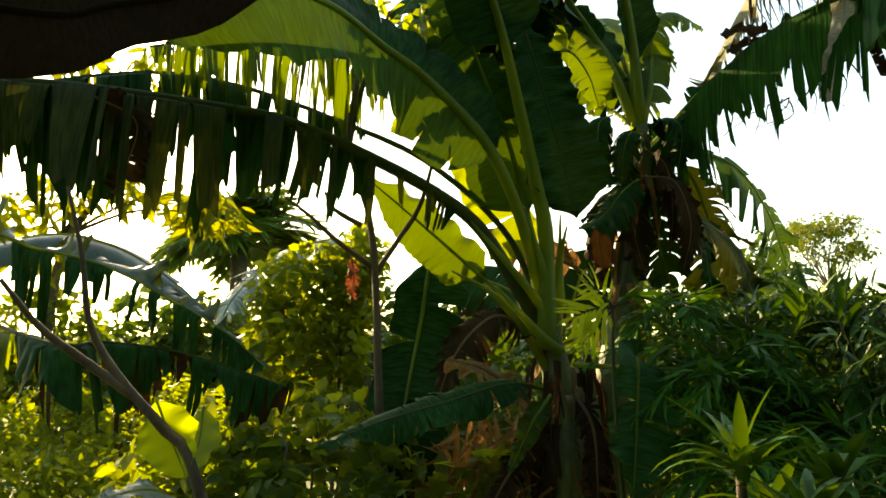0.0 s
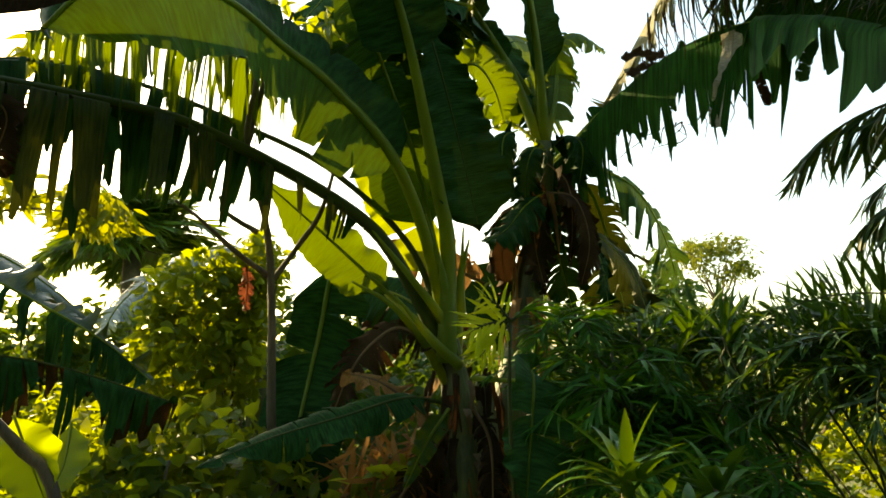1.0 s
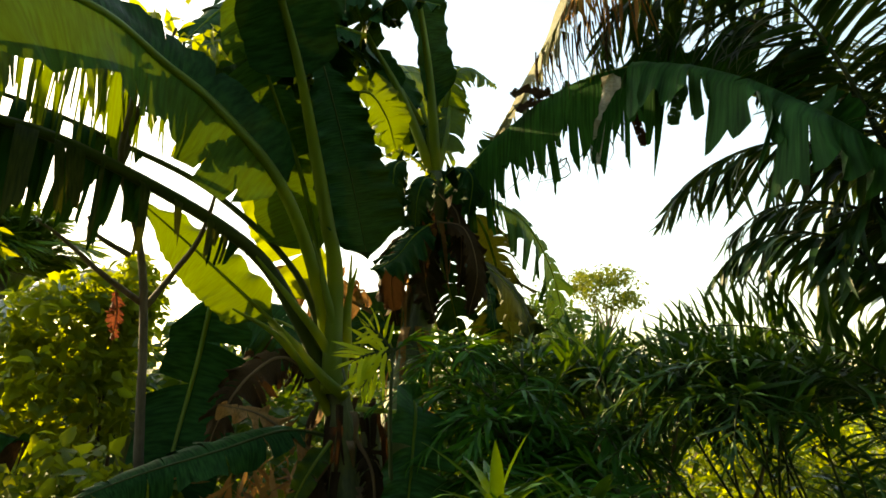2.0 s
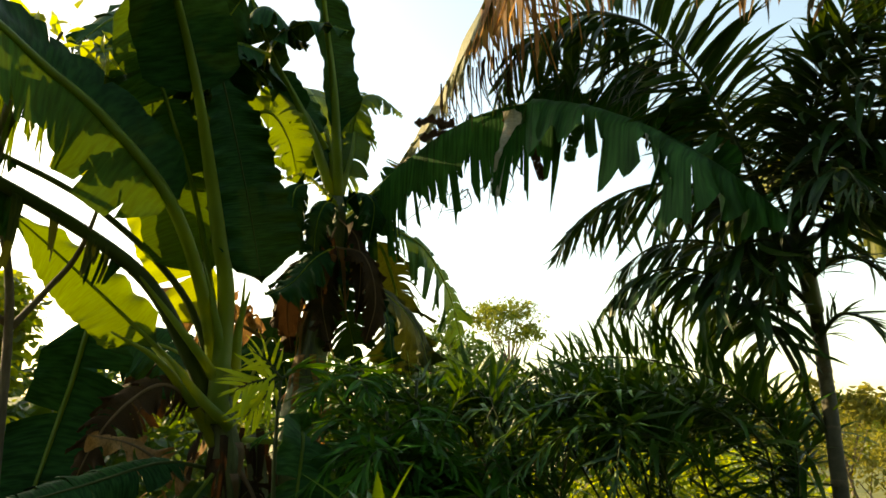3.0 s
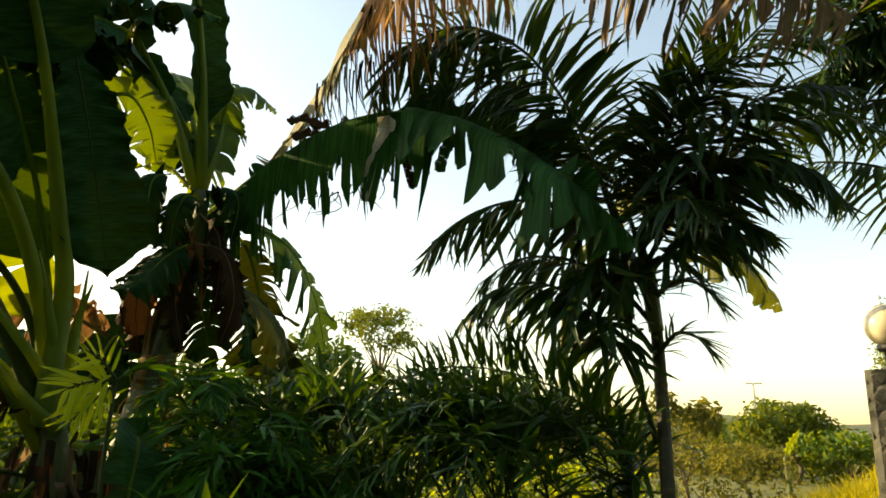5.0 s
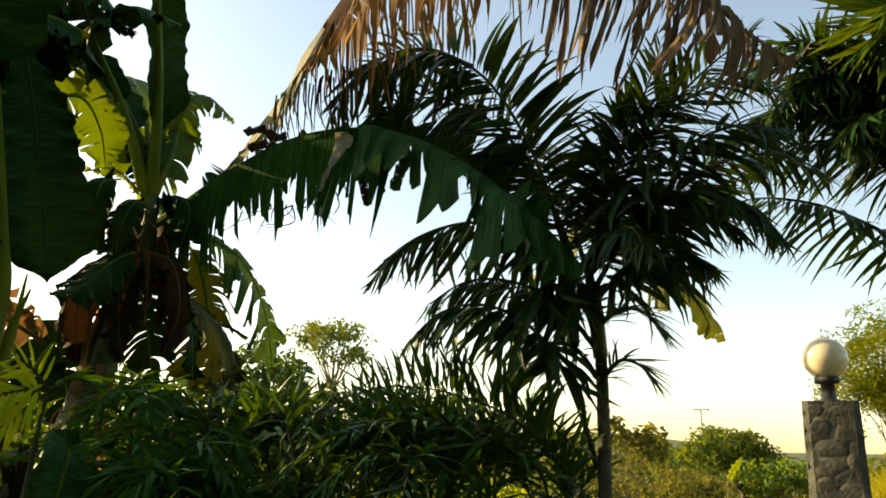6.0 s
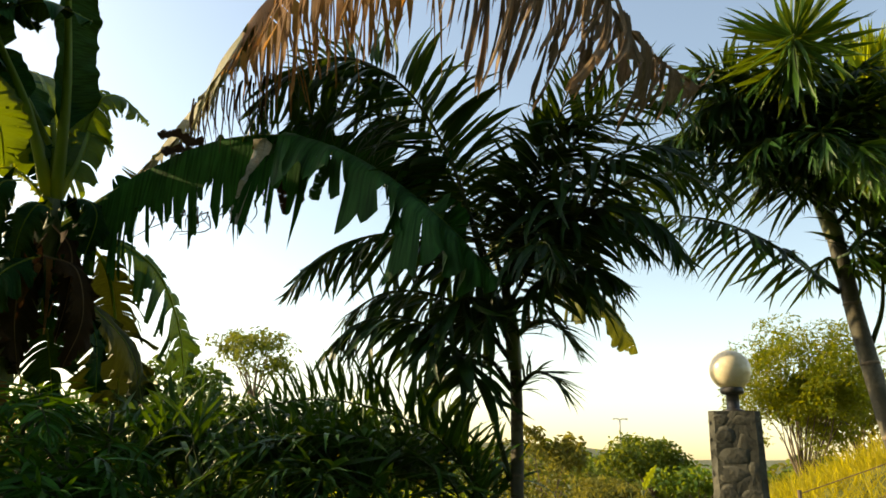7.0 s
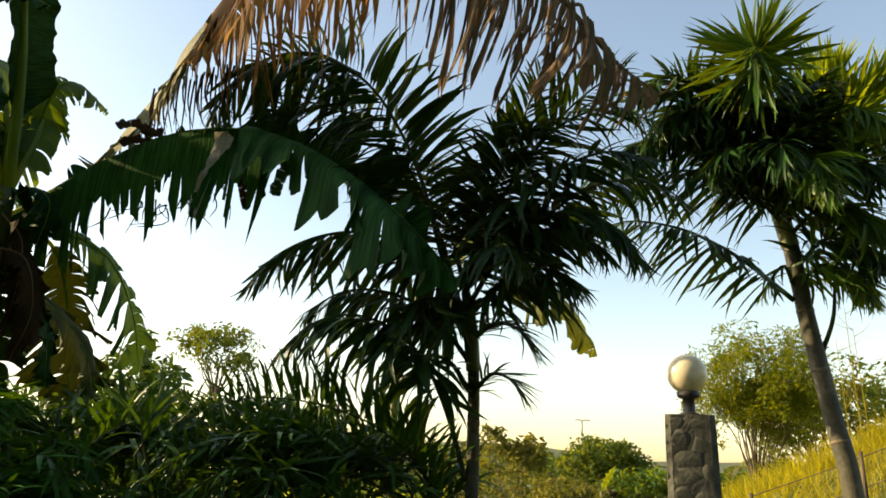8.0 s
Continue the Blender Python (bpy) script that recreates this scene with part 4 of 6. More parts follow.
# ---- banana plants beside the path and further off ----
def make_side_bananas():
    p = thing("banana_plant", (-1.55, 0.55, 0), "banana plant beside the path with a dark brown leaf", "banana plant", "banana plants")
    tube("stem", [(-1.55, 0.55, -0.05), (-1.53, 0.56, 0.9), (-1.5, 0.58, 1.75)], [0.11, 0.09, 0.06], M_STEM, p, "", 20, 12, 0.1, np.random.default_rng(6))
    banana_leaf(p, [(-1.5, 0.58, 1.7), (-1.1, 0.68, 2.0), (-0.504, 0.719, 1.890), (-0.394, 0.749, 1.910), (-0.309, 0.765, 1.932), (-0.234, 0.777, 1.977), (-0.141, 0.782, 2.043)], 0.12, 0.085, M_NEAR, 0.2, (0, -1, 0.25), 0, 0.1, 0.0, 0.1, 0.05, 0.3, 0.3, 61, 0.012, M_NEAR, "dark brown leaf hanging close by")
    q = thing("banana_plant", (-3.1, 3.6, 0), "banana plant with glossy silvery arching leaves", "banana plant", "banana plants")
    tube("stem", [(-3.1, 3.6, -0.05), (-3.08, 3.6, 1.0), (-3.0, 3.6, 1.9)], [0.12, 0.1, 0.06], M_STEM, q, "", 20, 12, 0.1, np.random.default_rng(7))
    root = (-3.0, 3.6, 1.9)
    banana_leaf(q, [root, (-2.252, 3.144, 2.054), (-1.974, 3.218, 1.986), (-1.677, 3.279, 1.913), (-1.361, 3.328, 1.754), (-1.081, 3.332, 1.592), (-0.873, 3.340, 1.418)], 0.12, 0.27, M_BANANA_DARK, 0.2, (0.1, -0.6, 1), 44, 0.5, 0.15, 0.93, 1.0, 4.0, 0.3, 62, 0.012, thin=(0.1, 0.35), n=90, material_left=M_BANANA_GLOSS, droop_left=0.3, whole=0.12, label="glossy leaf torn into strips")
    banana_leaf(q, [root, (-2.233, 3.632, 2.107), (-1.903, 3.705, 2.088), (-1.625, 3.799, 1.944), (-1.326, 3.879, 1.698)], 0.22, 0.22, M_BANANA_GLOSS, 0.2, (0.1, -0.2, 1), 5, 0.4, 0.1, 0.6, 0.2, 1.0, 0.3, 63, 0.016)
    banana_leaf(q, [root, (-1.550, 2.573, 1.552), (-1.329, 2.638, 1.542), (-1.109, 2.738, 1.511), (-0.864, 2.824, 1.432), (-0.634, 2.829, 1.354)], 0.19, 0.19, M_BANANA_DARK, 0.58, (0, -0.3, 1), 60, 0.45, 0.1, 0.94, 1.0, 4.0, 0.3, 64, 0.012, M_RIB_DARK, thin=(0.1, 0.1), n=130, material_left=M_BANANA_BROWN)
    banana_leaf(q, [root, (-2.801, 3.903, 1.603), (-2.576, 4.054, 1.607), (-2.295, 4.220, 1.543)], 0.34, 0.34, M_BANANA_YELLOW, 0.2, (0, -0.3, 1), 30, 0.5, 0.1, 0.9, 0.4, 1.0, 0.3, 65, 0.014)
    r = thing("banana_plant", (-0.590, 4.856, -0.256), "banana plant with a shiny leaf in the undergrowth", "banana plant", "banana plants")
    r.location[2] = 0
    ORIGIN[r.name][2] = 0
    base = r.location
    tube("stem", [(base[0], base[1], -0.05), (base[0], base[1], 0.9), (-0.742, 4.890, 2.271)], [0.1, 0.08, 0.04], M_STEM, r, "", 20, 10, 0.1, np.random.default_rng(8))
    banana_leaf(r, [(-0.743, 4.896, 2.231), (-0.808, 4.677, 2.256), (-1.021, 4.594, 2.186), (-1.209, 4.464, 2.036), (-1.363, 4.333, 1.842), (-1.438, 4.267, 1.646)], 0.2, 0.24, M_SILVER, 0.1, (0, -0.3, 1), 26, 0.4, 0.1, 0.5, 0.2, 1.0, 0.3, 66, 0.014)
    # sunlit leaf far behind the slim palm
    s_base = (4.314, 4.361, 0.774)
    s = thing("banana_plant", (s_base[0], s_base[1], 0), "banana plant behind the palm with a yellowing drooping leaf", "banana plant", "banana plants")
    tube("stem", [(s_base[0], s_base[1], -0.05), (4.240, 4.332, 2.077), (4.200, 4.049, 2.900), (4.341, 3.592, 3.296)], [0.06, 0.05, 0.04, 0.03], M_STEM, s, "", 20, 10, 0.1, np.random.default_rng(9))
    banana_leaf(s, [(4.341, 3.592, 3.296), (3.891, 3.020, 3.190), (3.926, 2.778, 2.918), (3.947, 2.528, 2.626), (3.981, 2.369, 2.426), (4.009, 2.279, 2.272)], 0.4, 0.4, M_OLD_YELLOW, 0.1, (0, -0.3, 1), 16, 0.35, 0.1, 0.85, 0.4, 2.0, 0.25, 67, 0.022, label="dull yellow leaf with a brown tip")


make_side_bananas()


# ---- slim palm ----
def ringed_trunk(palm, points, radii, rings, seed, width=0.012):
    rng = np.random.default_rng(seed)
    tube("trunk", points, radii, M_TRUNK, palm, "grey-green ringed trunk", 40, 16, 0.05, rng)
    c, length = spline(points, 200)
    t = tangents(c)
    for k in range(rings):
        i = int(200 * (0.1 + 0.85 * (k + 0.3 * rng.random()) / rings))
        r = np.interp(i / 199, np.linspace(0, 1, len(radii)), radii)
        v, f = tube_data([c[i] - t[i] * width, c[i], c[i] + t[i] * width], [r * 1.0, r * 1.07, r * 1.0], 5, 16)
        part("trunk_ring", v, f, M_RING, palm)


def make_slim_palm():
    low = (2.396, 1.848, 1.319)
    p = thing("palm", (low[0] + 0.02, low[1], 0), "slim ringed palm with long feathery dark fronds", "palm tree", "palms")
    trunk = [(low[0] + 0.02, low[1], -0.05), low, (2.418, 1.865, 1.539), (2.424, 1.874, 1.771), (2.404, 1.863, 1.954)]
    ringed_trunk(p, trunk, [0.038, 0.032, 0.029, 0.026, 0.024], 9, 71)
    tube("crownshaft", [(2.407, 1.866, 1.920), (2.376, 1.861, 2.089), (2.327, 1.855, 2.270)], [0.030, 0.032, 0.016], M_SHAFT, p, "green leaf sheaths above the trunk", 16, 12)
    count = []

    def add(pts, size, pairs, start, hang, up=(0, 0, 1), sweep=0.7, width=0.085):
        k = len(count)
        count.append(k)
        main = k in (0, 1, 2)
        palm_frond(p, pts, size, pairs, start, (0.4, 0.9, 1.4) if size > 0.25 else (0.1, 0.3, 0.5), hang=hang if size > 0.25 else hang * 0.5, seed=100 + k, separate=main, rachis=0.009, width=width, jitter=0.14 if main else 0.3, up=up, sweep=sweep)

    # the great frond that arches up, its leaflets in one plane
    add([(2.309, 1.879, 2.175), (2.243, 1.915, 2.384), (2.160, 1.958, 2.675), (2.068, 2.011, 2.897), (1.949, 2.092, 3.099), (1.828, 2.231, 3.231), (1.711, 2.418, 3.273), (1.640, 2.631, 3.213)], 0.36, 76, 0.08, 0.15, FACING, 0.55, 0.095)
    # two fronds that arch over to the bananas, their leaflets hanging
    add([(2.375, 1.860, 2.042), (2.283, 1.919, 2.271), (2.184, 2.060, 2.424), (2.057, 2.213, 2.490), (1.939, 2.378, 2.470), (1.845, 2.533, 2.389), (1.788, 2.629, 2.265)], 0.38, 46, 0.15, 0.9)
    add([(2.381, 1.870, 1.494), (2.302, 1.904, 1.746), (2.191, 1.934, 1.934), (2.074, 1.994, 2.047), (1.936, 2.075, 2.092), (1.821, 2.173, 2.052), (1.748, 2.244, 1.951)], 0.36, 46, 0.3, 0.75)
    add([(2.386, 1.869, 1.952), (2.289, 1.987, 2.138), (2.170, 2.142, 2.236), (2.055, 2.305, 2.240), (1.938, 2.420, 2.136)], 0.34, 36, 0.15, 0.8)
    # a second one behind the first, and its drooping end
    add([(2.368, 1.916, 2.190), (2.280, 1.988, 2.535), (2.164, 2.092, 2.821), (2.012, 2.239, 3.025), (1.862, 2.433, 3.109), (1.767, 2.658, 3.052)], 0.34, 60, 0.12, 0.25, FACING, 0.6, 0.095)
    add([(1.921, 2.140, 3.163), (1.785, 2.302, 3.271), (1.662, 2.480, 3.263), (1.606, 2.667, 3.184), (1.593, 2.823, 3.030)], 0.36, 34, 0.0, 1.2)
    # shorter fronds on the side of the bank
    add([(2.327, 1.849, 2.245), (2.363, 1.626, 2.426), (2.388, 1.401, 2.497), (2.406, 1.224, 2.414), (2.432, 1.117, 2.270)], 0.34, 40, 0.15, 0.45)
    add([(2.356, 1.875, 2.255), (2.398, 1.708, 2.652), (2.457, 1.512, 2.921), (2.525, 1.357, 3.074), (2.598, 1.237, 3.163)], 0.32, 40, 0.15, 0.2, FACING)
    add([(2.342, 1.862, 2.250), (2.461, 1.643, 2.478), (2.557, 1.426, 2.648), (2.680, 1.242, 2.684), (2.836, 1.114, 2.598)], 0.34, 42, 0.15, 0.5)
    add([(2.320, 1.849, 2.267), (2.275, 1.682, 2.633), (2.253, 1.519, 2.798), (2.283, 1.340, 2.842)], 0.3, 36, 0.15, 0.35)
    add([(2.380, 1.855, 2.042), (2.416, 1.760, 2.107), (2.444, 1.668, 2.077), (2.478, 1.614, 1.987)], 0.24, 24, 0.04, 0.6, width=0.055)
    add([(2.347, 1.851, 2.177), (2.342, 1.696, 2.340), (2.360, 1.541, 2.429), (2.385, 1.377, 2.422), (2.414, 1.236, 2.311)], 0.32, 38, 0.15, 0.45)
    add([(2.355, 1.857, 2.132), (2.374, 1.695, 2.253), (2.415, 1.531, 2.302), (2.455, 1.407, 2.243)], 0.35, 42, 0.15, 0.6)
    add([(2.320, 1.849, 2.267), (2.292, 1.727, 2.527), (2.262, 1.583, 2.748), (2.226, 1.455, 2.912), (2.202, 1.380, 3.020)], 0.28, 40, 0.15, 0.05, FACING, 0.8)
    add([(2.327, 1.849, 2.245), (2.319, 1.647, 2.491), (2.320, 1.400, 2.639), (2.341, 1.192, 2.673), (2.352, 1.008, 2.596)], 0.34, 40, 0.15, 0.5)
    add([(2.327, 1.849, 2.245), (2.323, 1.679, 2.572), (2.355, 1.443, 2.833), (2.397, 1.213, 2.888), (2.456, 1.066, 2.810)], 0.32, 38, 0.15, 0.45)
    # fronds that come forward over the path
    add([(2.321, 1.850, 2.220), (2.198, 1.635, 2.319), (2.085, 1.451, 2.298), (2.012, 1.348, 2.181)], 0.26, 30, 0.15, 0.6)
    add([(2.344, 1.869, 2.132), (2.188, 1.859, 2.174), (2.045, 1.872, 2.128), (1.969, 1.910, 1.991)], 0.28, 28, 0.15, 0.8)
    # fronds behind
    add([(2.344, 1.880, 2.277), (2.370, 2.006, 2.616), (2.437, 2.109, 2.858), (2.504, 2.254, 3.014)], 0.32, 32, 0.15, 0.3)
    # small low fronds round the trunk
    add([(2.396, 1.878, 1.840), (2.311, 1.909, 1.946), (2.208, 1.968, 1.962), (2.137, 2.053, 1.870)], 0.24, 20, 0.2, 0.8)
    add([(2.402, 1.874, 1.818), (2.433, 1.791, 1.906), (2.468, 1.719, 1.883), (2.483, 1.677, 1.816)], 0.24, 20, 0.04, 0.6, width=0.05)
    add([(2.382, 1.863, 1.997), (2.208, 1.787, 2.099), (2.110, 1.754, 2.058), (2.067, 1.755, 1.947)], 0.22, 20, 0.2, 0.8)


make_slim_palm()


# ---- larger palm by the bank ----
def make_bank_palm():
    low = (5.024, 1.193, 1.417)
    p = thing("palm", (low[0] + 0.05, low[1] - 0.02, float(ground_height(low[0], low[1])) - 0.05), "sunlit leaning palm with a pale ringed trunk", "palm tree", "palms")
    g = ORIGIN[p.name]
    trunk = [tuple(g), low, (5.034, 1.248, 1.863), (5.021, 1.298, 2.256), (4.993, 1.328, 2.542), (4.961, 1.342, 2.798), (4.925, 1.356, 3.022)]
    ringed_trunk(p, trunk, [0.10, 0.09, 0.066, 0.058, 0.055, 0.052, 0.05], 7, 72, 0.012)
    tube("crownshaft", [(4.931, 1.357, 3.001), (4.867, 1.387, 3.229), (4.780, 1.416, 3.429)], [0.058, 0.055, 0.03], M_SHAFT, p, "green leaf sheaths above the trunk", 16, 12)
    tube("dry_stalk", [(5.049, 1.269, 2.330), (4.986, 1.171, 2.525), (4.888, 1.108, 2.784)], [0.016, 0.012, 0.008], M_RACHIS, p)
    count = []

    def add(pts, size, pairs, start, hang, plume, mat, sweep=0.7, bends=(0.4, 0.8, 1.2), width=0.085):
        k = len(count)
        count.append(k)
        palm_frond(p, pts, size, pairs, start, hang=hang, plume=plume, bends=bends, material=mat, seed=140 + k, separate=k in (0, 1), rachis=0.012, width=width, lift=0.1 if plume > 0.5 else 0.25, sweep=sweep)

    # two fronds that reach over to the slim palm like combs
    add([(4.955, 1.380, 2.645), (4.758, 1.555, 2.855), (4.588, 1.696, 2.984), (4.373, 1.858, 3.075), (4.148, 2.057, 3.101), (3.971, 2.202, 3.032)], 0.46, 46, 0.12, 0.8, 0.0, M_PALM, 0.6, (0.15, 0.35, 0.6), 0.07)
    add([(4.879, 1.358, 3.127), (4.639, 1.502, 3.345), (4.367, 1.680, 3.420), (4.125, 1.873, 3.369), (3.929, 2.049, 3.196)], 0.46, 46, 0.12, 0.9, 0.0, M_PALM, 0.6, (0.15, 0.35, 0.6), 0.07)
    # tufts of leaflets, two of them in the sun-painted colour
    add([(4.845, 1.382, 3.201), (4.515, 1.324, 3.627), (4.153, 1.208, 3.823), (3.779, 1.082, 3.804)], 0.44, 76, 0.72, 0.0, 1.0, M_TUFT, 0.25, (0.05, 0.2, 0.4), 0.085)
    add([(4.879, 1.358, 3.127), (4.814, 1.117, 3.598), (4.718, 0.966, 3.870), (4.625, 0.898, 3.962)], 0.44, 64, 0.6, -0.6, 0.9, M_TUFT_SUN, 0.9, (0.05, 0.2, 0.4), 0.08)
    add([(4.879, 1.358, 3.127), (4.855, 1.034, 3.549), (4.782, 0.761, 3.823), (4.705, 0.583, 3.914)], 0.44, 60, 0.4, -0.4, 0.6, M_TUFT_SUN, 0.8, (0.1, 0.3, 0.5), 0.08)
    add([(4.815, 1.393, 3.274), (4.425, 1.499, 3.688), (4.127, 1.611, 3.925), (3.947, 1.673, 3.966)], 0.3, 26, 0.5, 0.0, 0.6, M_PALM_JOINED, 0.8, (0.1, 0.3, 0.5))
    add([(4.815, 1.393, 3.274), (4.501, 1.574, 3.598), (4.199, 1.817, 3.639), (3.923, 2.035, 3.481), (3.808, 2.220, 3.238)], 0.44, 70, 0.12, 0.6, 0.3, M_PALM_JOINED)
    add([(4.815, 1.393, 3.274), (4.425, 1.460, 3.715), (4.142, 1.581, 3.920), (3.954, 1.716, 3.926), (3.850, 1.862, 3.773)], 0.44, 70, 0.12, 0.35, 0.3, M_PALM_JOINED)
    add([(4.815, 1.393, 3.274), (4.564, 1.483, 3.656), (4.355, 1.653, 3.709), (4.230, 1.871, 3.647), (4.162, 2.091, 3.440)], 0.44, 70, 0.12, 0.5, 0.3, M_PALM_JOINED)
    # the crown, some fronds in the colour with sunlight painted in
    for pts, size, hang, mat in (
        ([(4.832, 1.384, 3.237), (4.468, 1.514, 3.709), (4.149, 1.663, 3.852), (3.870, 1.794, 3.797), (3.761, 1.935, 3.642)], 0.42, 0.5, M_PALM_JOINED),
        ([(4.832, 1.384, 3.237), (4.521, 1.429, 3.663), (4.252, 1.529, 3.768), (4.039, 1.696, 3.696), (3.916, 1.836, 3.459)], 0.42, 0.6, M_PALM_JOINED),
        ([(4.832, 1.384, 3.237), (4.538, 1.345, 3.683), (4.289, 1.326, 3.831), (4.132, 1.402, 3.848), (4.024, 1.503, 3.759)], 0.40, 0.5, M_PALM_JOINED),
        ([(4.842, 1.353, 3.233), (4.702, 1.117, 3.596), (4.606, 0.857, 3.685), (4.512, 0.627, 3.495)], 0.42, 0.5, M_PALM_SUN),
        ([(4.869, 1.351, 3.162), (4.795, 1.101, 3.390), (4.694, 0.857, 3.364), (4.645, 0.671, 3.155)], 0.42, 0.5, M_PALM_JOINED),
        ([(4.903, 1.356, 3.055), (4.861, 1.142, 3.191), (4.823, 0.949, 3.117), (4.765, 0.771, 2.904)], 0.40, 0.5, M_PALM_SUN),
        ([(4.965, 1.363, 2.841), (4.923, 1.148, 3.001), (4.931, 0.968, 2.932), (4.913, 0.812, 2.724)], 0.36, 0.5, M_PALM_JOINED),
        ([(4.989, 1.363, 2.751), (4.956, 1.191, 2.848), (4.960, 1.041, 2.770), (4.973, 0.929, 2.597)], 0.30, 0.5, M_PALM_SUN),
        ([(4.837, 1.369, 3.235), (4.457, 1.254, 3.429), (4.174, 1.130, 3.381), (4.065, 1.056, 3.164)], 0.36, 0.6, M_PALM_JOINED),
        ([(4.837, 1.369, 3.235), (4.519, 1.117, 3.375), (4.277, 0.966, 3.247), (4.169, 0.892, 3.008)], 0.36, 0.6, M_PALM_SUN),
        ([(4.815, 1.393, 3.274), (4.393, 1.398, 3.467), (4.123, 1.416, 3.411), (4.028, 1.470, 3.193)], 0.36, 0.6, M_PALM_JOINED),
        ([(4.877, 1.398, 3.254), (4.893, 1.255, 3.837), (4.993, 1.147, 4.144), (5.176, 1.041, 4.277)], 0.42, 0.4, M_PALM_JOINED),
        ([(4.860, 1.407, 3.291), (4.835, 1.498, 3.806), (4.855, 1.724, 4.067), (4.932, 2.060, 4.117)], 0.42, 0.5, M_PALM_JOINED),
        ([(4.888, 1.367, 3.250), (5.012, 1.099, 3.667), (5.237, 0.874, 3.767), (5.452, 0.750, 3.560)], 0.42, 0.5, M_PALM_JOINED),
        ([(4.842, 1.353, 3.233), (4.627, 1.195, 3.591), (4.410, 1.042, 3.762), (4.235, 0.871, 3.731)], 0.38, 0.3, M_PALM_JOINED),
    ):
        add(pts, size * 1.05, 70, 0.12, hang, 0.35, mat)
    add([(4.937, 1.365, 2.740), (4.821, 1.375, 2.840), (4.750, 1.439, 2.748), (4.710, 1.495, 2.620)], 0.2, 14, 0.2, 0.6, 0.2, M_PALM_SUN)


make_bank_palm()


# ---- low palm clump ----
def make_low_palm():
    base = (2.322, 2.128, 0.123)
    p = thing("palm", (base[0], base[1], 0), "low clump of young palm with arching dark fronds", "palm shrub", "palms")
    o = (base[0], base[1], 0.0)
    count = []

    def add(pts, size, pairs, start, hang):
        k = len(count)
        count.append(k)
        palm_frond(p, pts, size * 0.92, int(pairs * (1.8 if hang < 0 else 2.0)), start, hang=hang, seed=170 + k, separate=k in (0, 1), material=M_PALM_LOW_ONE if k in (0, 1) else M_PALM_LOW, rachis=0.006, width=0.085, lift=1.0 if hang < 0 else 0.5, sweep=0.7, jitter=1.2, bends=(0.15, 0.4, 0.7) if hang < 0 else (0.4, 0.8, 1.2))

    add([o, (2.321, 1.967, 1.297), (2.258, 1.977, 1.515), (2.062, 2.032, 1.674), (1.807, 2.118, 1.749), (1.553, 2.182, 1.740), (1.340, 2.258, 1.635)], 0.28, 40, 0.4, -0.4)
    add([o, (2.216, 1.958, 1.271), (2.074, 1.979, 1.525), (1.796, 2.091, 1.632), (1.477, 2.196, 1.586), (1.216, 2.222, 1.419)], 0.26, 40, 0.4, 0.4)
    add([o, (2.262, 1.907, 1.276), (2.269, 1.917, 1.472), (2.256, 1.932, 1.593)], 0.16, 12, 0.7, -0.3)
    add([o, (1.923, 1.967, 1.276), (1.735, 2.013, 1.476), (1.475, 2.078, 1.504), (1.206, 2.107, 1.324)], 0.24, 34, 0.4, 0.4)
    add([o, (1.963, 2.161, 1.058), (1.767, 2.363, 1.438), (1.572, 2.485, 1.60), (1.422, 2.554, 1.70)], 0.2, 24, 0.6, 0.0)
    add([o, (2.330, 1.981, 1.266), (2.312, 2.093, 1.549), (2.187, 2.281, 1.62), (1.984, 2.563, 1.70), (1.781, 2.811, 1.72)], 0.26, 36, 0.45, -0.3)
    add([o, (2.343, 1.966, 1.267), (2.435, 1.953, 1.473), (2.379, 2.094, 1.618), (2.222, 2.253, 1.587), (2.048, 2.402, 1.441)], 0.26, 30, 0.45, 0.5)
    add([o, (1.973, 1.888, 1.107), (1.874, 1.885, 1.358), (1.732, 1.949, 1.434), (1.552, 2.017, 1.347)], 0.24, 28, 0.4, 0.4)
    rng = np.random.default_rng(36)
    lo, hi, across = np.array((2.215, 1.976, 1.468)), np.array((2.208, 1.953, 1.887)), np.array((1.295, 2.518, 1.628))
    for k in range(13):
        s = (k + rng.random()) / 13
        mid = lo + (across - lo) * (0.22 + 0.72 * s) * (1, 1, 0)
        mid = mid + (0.12 * rng.normal(), 0.2 * rng.random() - 0.1, 0.0)
        mid[2] = lo[2] + (hi[2] - lo[2]) * (-0.1 + 0.4 * rng.random())
        turn = unit(np.array([rng.normal(), rng.normal() * 0.6, 0]))
        add([o, tuple(np.array(o) * (0.3, 0.3, 0) + mid * (0.7, 0.7, 0.6)), tuple(mid - turn * 0.12), tuple(mid + turn * 0.2 + (0, 0, 0.02)), tuple(mid + turn * 0.42 - (0, 0, 0.15))], 0.25, 14, 0.62, (-0.5, -0.3, 0.35)[k % 3])


make_low_palm()


